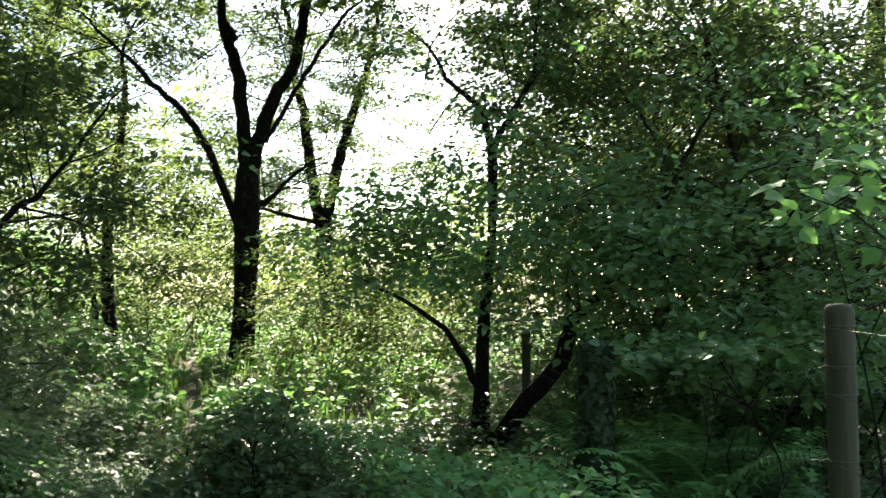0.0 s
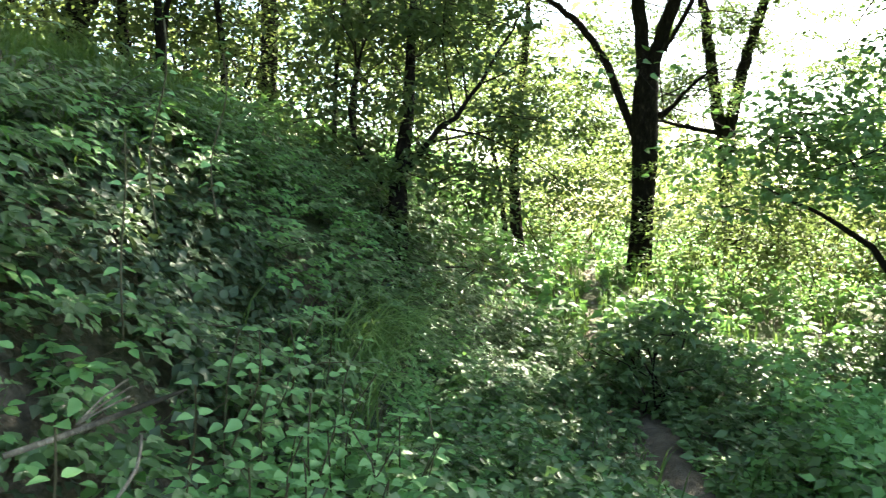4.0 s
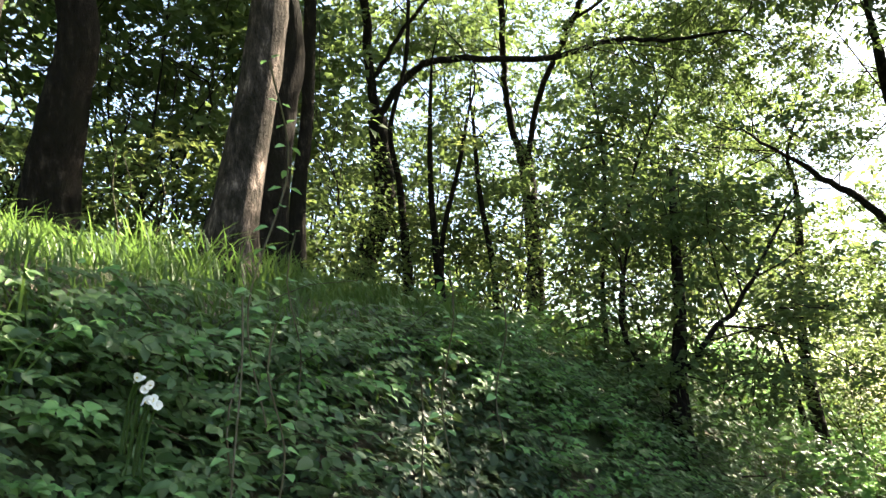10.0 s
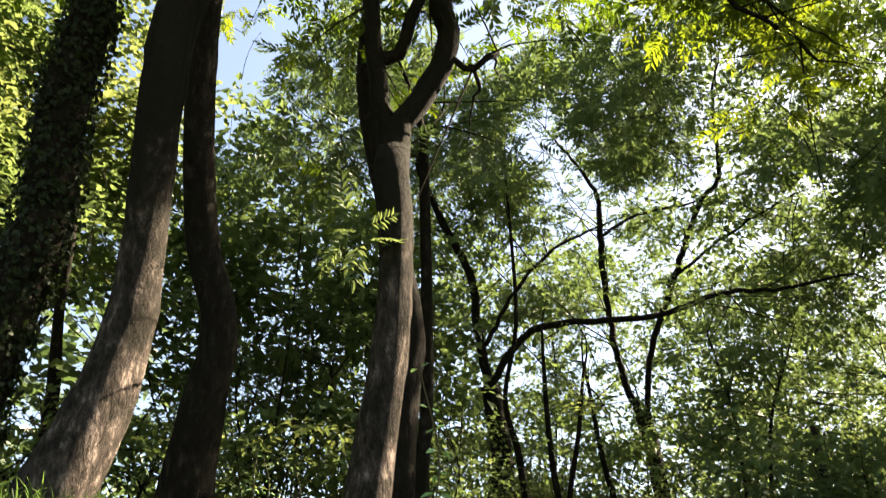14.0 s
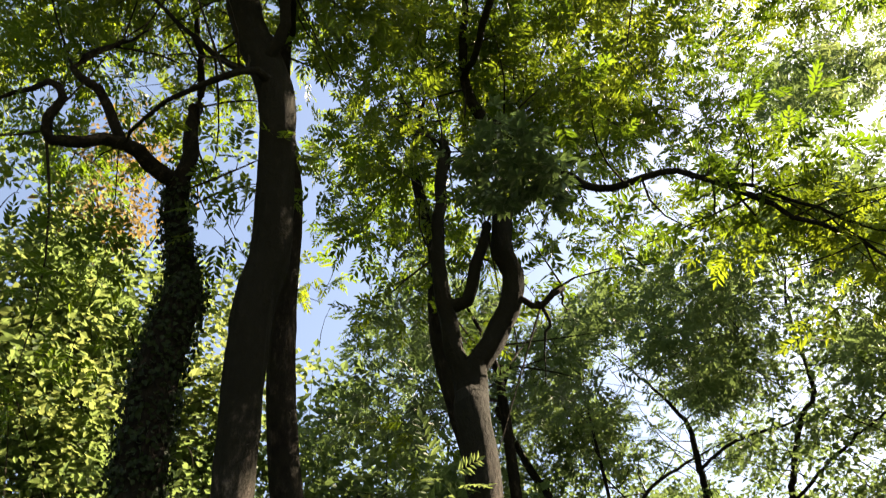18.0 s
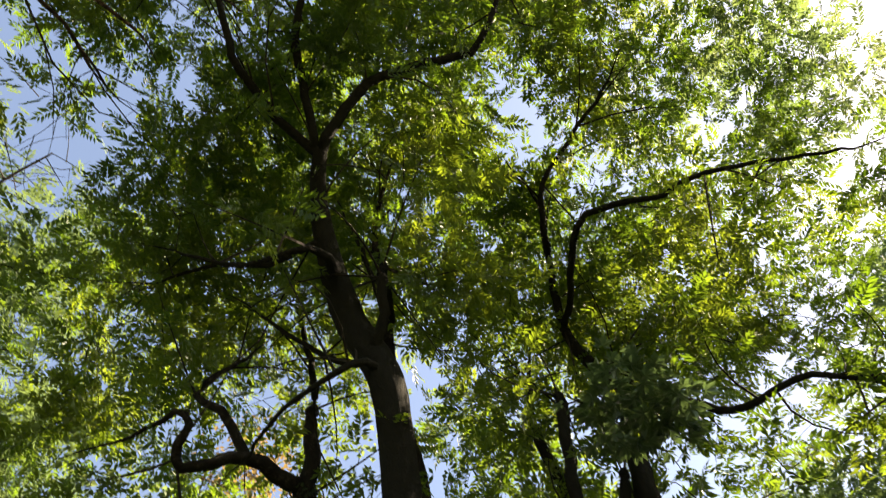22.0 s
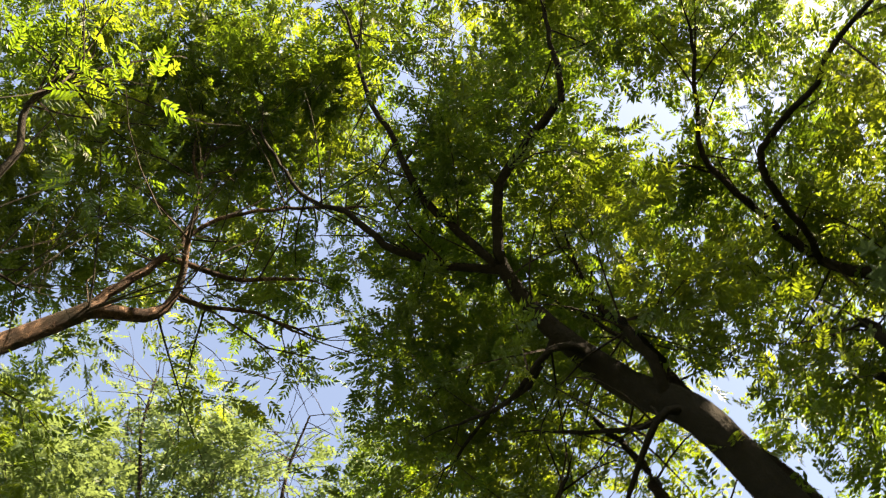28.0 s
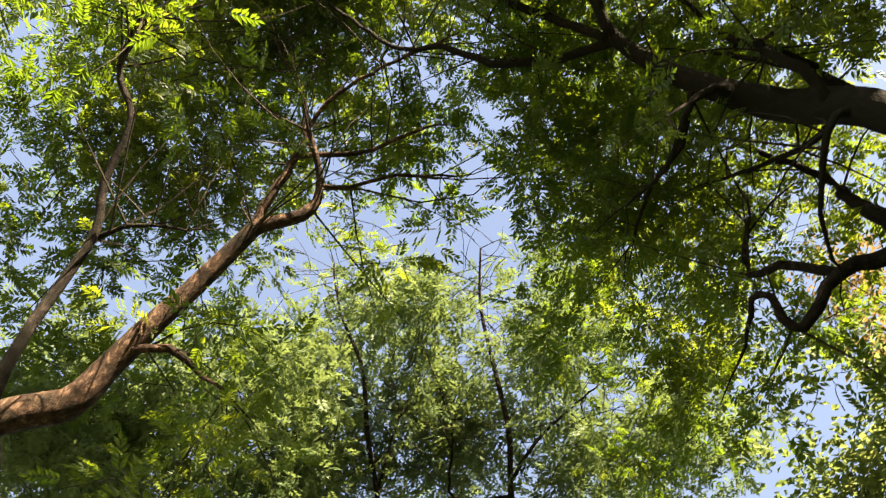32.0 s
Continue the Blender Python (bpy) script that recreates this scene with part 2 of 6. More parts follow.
def tube(line, sides, rough=0.0, flare=0.0):
    """Verts and quads of a round stem along a line of x, y, z, r; rough: uneven bark; flare: a widened foot."""
    p, r = line[:, :3], line[:, 3].copy()
    tang = unit(np.gradient(p, axis=0))
    ref = np.array([0.0, 0.0, 1.0]) if abs(tang[0, 2]) < 0.8 else np.array([1.0, 0.0, 0.0])
    side = unit(np.cross(tang, ref))
    up = np.cross(side, tang)
    if flare:
        r = r * (1 + flare * np.exp(-np.linalg.norm(p - p[0], axis=1) / 0.35))
    ang = np.linspace(0, 2 * math.pi, sides, endpoint=False)
    rr = np.repeat(r[:, None], sides, 1)
    if rough:
        ph = rng.uniform(0, 6, 4)
        i = np.arange(len(p))[:, None]
        rr = rr * (1 + rough * (np.sin(3 * ang + ph[0] + 0.35 * i) * 0.5 + np.sin(5 * ang + ph[1] - 0.21 * i) * 0.35 + rng.normal(0, 0.35, rr.shape)))
    v = p[:, None] + rr[..., None] * (np.cos(ang)[:, None] * side[:, None] + np.sin(ang)[:, None] * up[:, None])
    a = np.arange(len(p) - 1)[:, None] * sides + np.arange(sides)
    b = np.arange(len(p) - 1)[:, None] * sides + (np.arange(sides) + 1) % sides
    f = np.stack([a, a + sides, b + sides, b], -1).reshape(-1, 4)
    return v.reshape(-1, 3), f


def join(pieces):
    vs, fs, o = [], [], 0
    for v, f in pieces:
        vs.append(v)
        fs.append(f + o)
        o += len(v)
    return np.vstack(vs), np.vstack(fs)


def blades(at, axis, normal, length, width, fold=0.25, curl=0.12, full=False):
    """Folded leaf blades: at, axis, normal (N, 3); four corners each, or eight where full."""
    axis = unit(axis)
    side = unit(np.cross(axis, normal))
    nor = np.cross(side, axis)
    L, Wd = np.broadcast_to(length, len(at))[:, None], np.broadcast_to(width, len(at))[:, None] / 2
    if not full:
        v = np.stack([at, at + axis * L * 0.42 + side * Wd + nor * Wd * fold, at + axis * L - nor * L * curl, at + axis * L * 0.42 - side * Wd + nor * Wd * fold], 1)
        f = np.array([[0, 1, 2], [0, 2, 3]])
        k = 4
    else:
        v = np.stack([at, at + axis * L * 0.12 + side * Wd * 0.7 + nor * Wd * fold * 0.6, at + axis * L * 0.38 + side * Wd + nor * Wd * fold, at + axis * L * 0.72 + side * Wd * 0.62 + nor * (Wd * fold * 0.5 - L * curl * 0.4),
                      at + axis * L - nor * L * curl, at + axis * L * 0.72 - side * Wd * 0.62 + nor * (Wd * fold * 0.5 - L * curl * 0.4), at + axis * L * 0.38 - side * Wd + nor * Wd * fold, at + axis * L * 0.12 - side * Wd * 0.7 + nor * Wd * fold * 0.6], 1)
        f = np.array([[0, 1, 2], [0, 2, 3], [0, 3, 4], [0, 4, 5], [0, 5, 6], [0, 6, 7]])
        k = 8
    faces = (np.arange(len(at))[:, None, None] * k + f).reshape(-1, 3)
    return v.reshape(-1, 3), faces


def fronds(at, axis, normal, length, pairs=6, leaflet=0.088, width=0.031, plain=False):
    """Pinnate leaves: pairs of leaflets along a rib and one at its tip."""
    axis = unit(axis)
    side = unit(np.cross(axis, normal))
    nor = np.cross(side, axis)
    n = len(at)
    L = np.broadcast_to(length, n)[:, None]
    pos, ax, nn, sz = [], [], [], []
    for i in range(pairs):
        s = 0.28 + 0.62 * i / max(1, pairs - 1)
        for sg in (1, -1):
            pos.append(at + axis * L * s - nor * L * 0.22 * s * s)
            ax.append(axis * 0.62 + sg * side * 0.8 - nor * 0.12 + rng.normal(0, 0.1, (n, 3)))
            nn.append(nor + rng.normal(0, 0.18, (n, 3)))
            sz.append(rng.uniform(0.75, 1.15, n) * (0.8 + 0.3 * math.sin(math.pi * s)))
    pos.append(at + axis * L * 0.95 - nor * L * 0.2)
    ax.append(axis - nor * 0.3)
    nn.append(nor)
    sz.append(np.ones(n))
    pos, ax, nn, sz = map(np.concatenate, (pos, ax, nn, sz))
    k = np.tile(L[:, 0] / np.mean(L), 2 * pairs + 1)
    if plain:      # small far leaflets, three corners each
        L, Wd = (leaflet * sz * k)[:, None], (width * sz * k)[:, None] / 2
        ax = unit(ax)
        sd_ = unit(np.cross(ax, nn))
        v = np.stack([pos + ax * L * 0.25 - sd_ * Wd, pos + ax * L * 0.25 + sd_ * Wd, pos + ax * L], 1).reshape(-1, 3)
        return v, np.arange(len(v)).reshape(-1, 3)
    return blades(pos, ax, nn, leaflet * sz * k, width * sz * k)


# Canopy openings placed to fit the camera's view: azimuth, elevation, half width in degrees from the camera.
CAMERA_AT = np.array([0.0, 0.0, 1.6])
VIEW_OPENINGS = np.array([
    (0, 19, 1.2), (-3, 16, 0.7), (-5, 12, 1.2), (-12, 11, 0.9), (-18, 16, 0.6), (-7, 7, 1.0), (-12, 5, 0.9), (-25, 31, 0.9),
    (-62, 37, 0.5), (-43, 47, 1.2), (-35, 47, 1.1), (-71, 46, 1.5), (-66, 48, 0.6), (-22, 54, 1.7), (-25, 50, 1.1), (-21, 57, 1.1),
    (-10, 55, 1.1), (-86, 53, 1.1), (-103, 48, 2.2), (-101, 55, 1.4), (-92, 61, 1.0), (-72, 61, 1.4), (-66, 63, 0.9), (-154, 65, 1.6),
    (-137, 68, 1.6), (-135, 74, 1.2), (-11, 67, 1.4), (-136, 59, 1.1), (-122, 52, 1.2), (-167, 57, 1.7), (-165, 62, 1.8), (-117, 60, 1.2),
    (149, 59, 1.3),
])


SUNLIT = np.array([(-4.85, 0.95, 3.4), (-4.8, 0.95, 4.1), (-4.0, 2.4, 4.4), (-0.3, -5.3, 8.3), (-4.6, 0.5, 2.9), (0.3, -6.1, 7.2), (-0.8, -4.6, 9.0), (-4.9, 0.9, 2.7), (-4.95, 0.6, 3.9), (-4.1, 2.4, 3.6), (-7.3, 0.2, 7.6), (-7.1, -0.6, 8.9), (-7.6, 0.5, 6.4)])


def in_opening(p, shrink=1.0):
    d = unit(p - CAMERA_AT)
    az, el = np.radians(VIEW_OPENINGS[:, 0]), np.radians(VIEW_OPENINGS[:, 1])
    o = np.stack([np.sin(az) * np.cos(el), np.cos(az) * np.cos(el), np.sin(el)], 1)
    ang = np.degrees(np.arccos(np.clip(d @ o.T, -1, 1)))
    wide = VIEW_OPENINGS[:, 2] * shrink + np.where((VIEW_OPENINGS[:, 1] > 40) & (np.abs(VIEW_OPENINGS[:, 0]) > 60), 1.0, 0.1)
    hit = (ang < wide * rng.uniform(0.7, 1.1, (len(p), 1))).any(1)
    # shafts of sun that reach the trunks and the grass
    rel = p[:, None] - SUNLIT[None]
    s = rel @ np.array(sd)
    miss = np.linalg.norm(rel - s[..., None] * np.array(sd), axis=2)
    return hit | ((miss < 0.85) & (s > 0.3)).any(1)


def near_eye(p, r=2.2):
    return np.linalg.norm(p - CAMERA_AT, axis=1) < r


def clump_leaves(centres, radius, per, kind):
    """Leaves of one crown, in loose clumps round the centres."""
    n = len(centres) * per
    c = np.repeat(centres, per, 0)
    off = unit(rng.normal(0, 1, (n, 3))) * (rng.uniform(0, 1, (n, 1)) ** 0.5) * radius
    off[:, 2] *= 0.45 if kind.startswith("pinnate") else 0.28
    at = c + off
    axis = off * 1.2 / radius + rng.normal(0, 0.6, (n, 3)) * np.array([1, 1, 0.5])
    axis[:, 2] -= 0.15
    normal = rng.normal(0, 0.6 if kind.startswith("pinnate") else 0.36, (n, 3)) + np.array([0, 0.05, 1.0])
    if not kind.startswith("pinnate"):
        normal += (0.5 if kind in ("broad", "wide") else 0.25) * unit(CAMERA_AT - at)     # leaves turned to the camera, so that they look brighter
    if kind == "pinnate":
        return fronds(at, axis, normal, rng.uniform(0.22, 0.36, n))
    if kind == "pinnate_far":
        return fronds(at, axis, normal, rng.uniform(0.22, 0.34, n), 5, 0.105, 0.05, True)
    if kind == "fine":
        s = rng.uniform(0.8, 1.25, n)
        return blades(at, axis, normal, 0.09 * s, 0.052 * s)
    if kind == "palm":
        k = np.repeat(np.arange(n), 5)
        a = np.tile(np.radians([0, 48, -48, 100, -100]), n)
        ax, sd = unit(axis)[k], unit(np.cross(axis, normal))[k]
        s = np.repeat(rng.uniform(0.8, 1.2, n), 5) * np.tile([1.0, 0.9, 0.9, 0.6, 0.6], n)
        return blades(at[k], ax * np.cos(a)[:, None] + sd * np.sin(a)[:, None], normal[k], 0.11 * s, 0.055 * s)
    if kind == "lobed":
        s = rng.uniform(0.75, 1.2, n)
        return blades(at, axis, normal, 0.1 * s, 0.085 * s)
    if kind == "wide":
        s = rng.uniform(0.7, 1.2, n)
        return blades(at, axis, normal, 0.115 * s, 0.1 * s, 0.15, 0.15, full=True)
    if kind == "broad":
        s = rng.uniform(0.7, 1.25, n)
        return blades(at, axis, normal, 0.078 * s, 0.064 * s, full=True)
    s = rng.uniform(0.7, 1.3, n)
    return blades(at, axis, normal, 0.15 * s, 0.11 * s)


def extra_leaves(ob, blobs, foliage, kind, per, clump_r, label, carve=False):
    """A bough of other leaves on a tree."""
    for bx, by, bz, br, bn in blobs:
        c = unit(rng.normal(0, 1, (bn, 3))) * rng.uniform(0.1, 1, (bn, 1)) ** 0.5 * br + np.array([bx, by, bz])
        if carve:
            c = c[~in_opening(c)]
        v, f = clump_leaves(c, clump_r, per, kind)
        tagged(part("leafy_bough", mesh_of("leafy_bough", v, f, foliage), ob, label), kind="stuff")


LIMB_LINES, CROWN_TASKS = [], []


def hides_limb(p):
    """True for clumps that hang between the camera and a limb; they are dropped to keep limbs in view."""
    q = np.vstack([ln[:, :3] for ln in LIMB_LINES ]) - CAMERA_AT
    dist = np.linalg.norm(q, axis=1)
    q = q / dist[:, None]
    d = p - CAMERA_AT
    r = np.linalg.norm(d, axis=1)
    d = d / r[:, None]
    near = np.zeros(len(p), bool)
    for k in range(0, len(p), 400):
        c = d[k:k + 400] @ q.T
        near[k:k + 400] = ((c > math.cos(radians(2.5))) & (r[k:k + 400, None] < dist[None] + 0.1)).any(1)
    return near & (rng.uniform(0, 1, len(p)) < 0.95)


def bough_gaps(p):
    """Leaf clumps gather in uneven boughs with gaps between them."""
    x, y, z = p.T
    g = np.sin(2.3 * x + 1.1 * z + 0.4) * np.sin(2.7 * y - 0.9 * z + 1.3) + 0.7 * np.sin(1.3 * x - 1.7 * y + 2.1 * z) + 0.5 * np.sin(4.9 * x + 4.3 * y) * np.sin(5.3 * z + 0.7)
    return g + rng.normal(0, 0.25, len(p)) > -0.95


def taper(knots):
    """Carries a limb on to a thin tip."""
    a, b = np.array(knots[-2]), np.array(knots[-1])
    if b[3] < 0.009:
        return list(knots)
    d = unit(b[:3] - a[:3])
    p = b[:3] + d * b[3] * 14 + rng.normal(0, 1.5 * b[3], 3)
    q = p + unit(d + rng.normal(0, 0.3, 3)) * b[3] * 22
    return list(knots) + [(*p, b[3] * 0.6), (*q, 0.003)]


def make_tree(name, label, trunk, limbs, foliage, bark=None, twig_spread=0.9, clumps=120, blobs=(), kind="pinnate", per=8, clump_r=0.34, sides=12, leaf_from=0.25, ivy=0.0, group="", lift=0.0, clear=False):
    """A tree: trunk, each limb, fine twigs and a crown of leaves in clumps along the limbs and in the blobs (x, y, z, r, count)."""
    bark = bark or BARK
    base = trunk[0]
    ob = thing(name, (base[0], base[1], float(height(base[0], base[1]))), label, "tree", group)
    g0 = float(height(base[0], base[1]))
    if base[2] > g0 - 0.15:
        trunk = [(base[0], base[1], g0 - 0.25, base[3])] + list(trunk)
    if not limbs:
        trunk = taper(trunk)
    line = spline(trunk, 0.12)
    v, f = tube(line, sides, 0.07, 0.35)
    part("trunk", mesh_of("trunk", v, f, bark, True), ob)
    lines = []
    grown = [spline(trunk, 0.12)]
    for k in limbs:
        stock = np.vstack(grown)
        gap = np.linalg.norm(stock[:, :3] - np.array(k[0][:3]), axis=1)
        at = stock[np.argmin(gap)]
        if 0.02 < gap.min() < 1.3:
            k = [(*at[:3], min(0.85 * at[3], 1.6 * k[0][3] + 0.01))] + list(k)
        ln = spline(taper(k), 0.15)
        grown.append(ln)
        ln[1:-1, :3] += rng.normal(0, 0.012, (len(ln) - 2, 3))
        lines.append(ln)
        v, f = tube(ln, 7, 0.05)
        part("branch", mesh_of("branch", v, f, bark, True), ob)
    if clear:
        LIMB_LINES.extend(ln[::2] for ln in (lines + [line]))
    CROWN_TASKS.append((ob, line, lines, foliage, twig_spread, clumps, blobs, kind, per, clump_r, leaf_from, lift))
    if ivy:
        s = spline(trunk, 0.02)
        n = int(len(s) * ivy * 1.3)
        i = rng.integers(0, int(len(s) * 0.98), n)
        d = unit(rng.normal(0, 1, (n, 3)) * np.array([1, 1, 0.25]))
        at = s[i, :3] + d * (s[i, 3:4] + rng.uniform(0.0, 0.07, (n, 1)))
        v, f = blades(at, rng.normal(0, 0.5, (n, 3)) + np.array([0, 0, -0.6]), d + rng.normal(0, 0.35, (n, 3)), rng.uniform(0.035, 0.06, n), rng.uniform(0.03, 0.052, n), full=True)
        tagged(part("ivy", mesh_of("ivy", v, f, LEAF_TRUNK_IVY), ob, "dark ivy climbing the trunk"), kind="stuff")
    return ob


def grow_crown(ob, line, lines, foliage, twig_spread, clumps, blobs, kind, per, clump_r, leaf_from, lift):
    # side branches along the limbs and inside the outer boughs, and leaf clumps along them
    sides = []
    up = 0.35 if lift else 0.15
    if clumps:
        stock = lines + [line[int(len(line) * (0.88 if lines else 0.6)):]]
        span = np.array([np.linalg.norm(np.diff(ln[:, :3], axis=0), axis=1).sum() for ln in stock])
        for _ in range(max(3, clumps // 5)):
            ln = stock[rng.choice(len(stock), p=span / span.sum())]
            k = rng.integers(int(len(ln) * leaf_from), len(ln))
            tang = unit(ln[min(k + 1, len(ln) - 1), :3] - ln[max(k - 2, 0), :3])
            d = unit(tang * 0.5 + unit(rng.normal(0, 1, 3)) + np.array([0, 0, up]))
            sides.append((ln[k, :3], d, twig_spread * rng.uniform(0.9, 2.2), min(0.014, 0.6 * ln[k, 3])))
    per_side = [5] * len(sides)
    for bx, by, bz, br, bn in blobs:
        for _ in range(max(2, bn // 6)):
            s = np.array([bx, by, bz]) + unit(rng.normal(0, 1, 3)) * rng.uniform(0, 1) ** 0.42 * br * np.array([1, 1, 0.7])
            sides.append((s, unit(rng.normal(0, 1, 3) * np.array([1, 1, 0.45])), br * rng.uniform(0.4, 0.8), 0.009))
            per_side.append(6)
    tv, cen, src = [], [], []
    t4 = np.linspace(0, 1, 5)[:, None]
    for (s, d, L, r0), m in zip(sides, per_side):
        bend = rng.normal(0, 0.16, 3) * L
        p = s + d * L * t4 + bend * t4 * (1 - t4) * 2 - np.array([0, 0, 0.14 * L]) * t4 ** 2
        tv.append(tube(np.hstack([p, r0 + (0.003 - r0) * t4]), 3))
        for _ in range(m):
            w = rng.uniform(0.25, 1.0)
            q = np.array([np.interp(w, t4[:, 0], p[:, a]) for a in range(3)])
            cen.append(q + rng.normal(0, clump_r * 0.75, 3) * np.array([1, 1, 0.6]))
            src.append(q)
    cen, src = np.array(cen), np.array(src)
    ok = ~near_eye(cen) & (cen[:, 2] > height(cen[:, 0], cen[:, 1]) + 0.2)
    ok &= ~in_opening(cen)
    ok &= ~hides_limb(cen)
    ok &= bough_gaps(cen)
    cen, src = cen[ok], src[ok]
    if len(cen) == 0:
        return
    for c, s in zip(cen[::2], src[::2]):
        mid = 0.5 * (c + s) + rng.normal(0, 0.05, 3)
        tv.append(tube(np.array([[*s, 0.005], [*mid, 0.004], [*c, 0.002]]), 3))
    v, f = join(tv)
    tagged(part("twig_spray", mesh_of("twig_spray", v, f, TWIG), ob, "thin dark leafy twigs"), kind="stuff")
    v, f = clump_leaves(cen, clump_r, per, kind)
    tagged(part("crown", mesh_of("crown", v, f, foliage), ob), kind="stuff")


# ---- ground, path ----
def build_ground():
    a = np.concatenate([-np.geomspace(400, 12, 26), np.arange(-11.7, 24, 0.3), np.geomspace(24.2, 500, 26)])
    b = np.concatenate([-np.geomspace(400, 14, 24), np.arange(-13.7, 14, 0.3), np.geomspace(14.2, 500, 24)])
    X, Y = np.meshgrid(b, a)
    X = X - 2.0
    Z = height(X, Y)
    far = np.clip((np.hypot(X, Y) - 60) / 60, 0, 1)
    Z = Z * (1 - far)
    n, m = X.shape
    v = np.stack([X, Y, Z], -1).reshape(-1, 3)
    i = np.arange(n - 1)[:, None] * m + np.arange(m - 1)
    f = np.stack([i, i + 1, i + m + 1, i + m], -1).reshape(-1, 4)
    tagged(new("ground", mesh_of("ground", v, f, SOIL, True)), "dark leaf-littered forest soil with moss", "ground", kind="structure")


build_ground()


def path_n(u):
    return -0.15 - 0.5 * np.clip((8.4 - u) / 3.9, 0, 1.4) + 0.06 * np.sin(u * 1.7)


def build_path():
    u = np.linspace(-2, 9.4, 100)
    w = np.linspace(-1, 1, 7)
    n = path_n(u)[:, None] + w * (np.interp(u, [5.0, 9.0], [0.15, 0.05]) + 0.03 * np.sin(u * 2.3))[:, None]
    x, y = u[:, None] * ALONG[0] + n * LEFT[0], u[:, None] * ALONG[1] + n * LEFT[1]
    z = height(x, y) + 0.03 * (1 - np.abs(w)) + rng.normal(0, 0.006, x.shape) + 0.004
    i = np.arange(99)[:, None] * 7 + np.arange(6)
    f = np.stack([i, i + 1, i + 8, i + 7], -1).reshape(-1, 4)
    m, nd, l, b = material("trodden_earth")
    c = noise_tex(nd, l, 9.0, 8.0)
    fine = noise_tex(nd, l, 60.0, 5.0)
    col = ramp(nd, [(0.3, (0.045, 0.034, 0.024)), (0.7, (0.13, 0.1, 0.07))])
    l.new(c.outputs["Fac"], col.inputs[0])
    l.new(col.outputs[0], b.inputs["Base Color"])
    b.inputs["Roughness"].default_value = 0.95
    bump = nd.new("ShaderNodeBump")
    bump.inputs["Distance"].default_value = 0.03
    l.new(fine.outputs["Fac"], bump.inputs["Height"])
    l.new(bump.outputs[0], b.inputs["Normal"])
    tagged(new("path", mesh_of("path", np.stack([x, y, z], -1).reshape(-1, 3), f[:, ::-1], m, True)), "narrow trodden earth footpath through undergrowth", "path", kind="structure")


build_path()

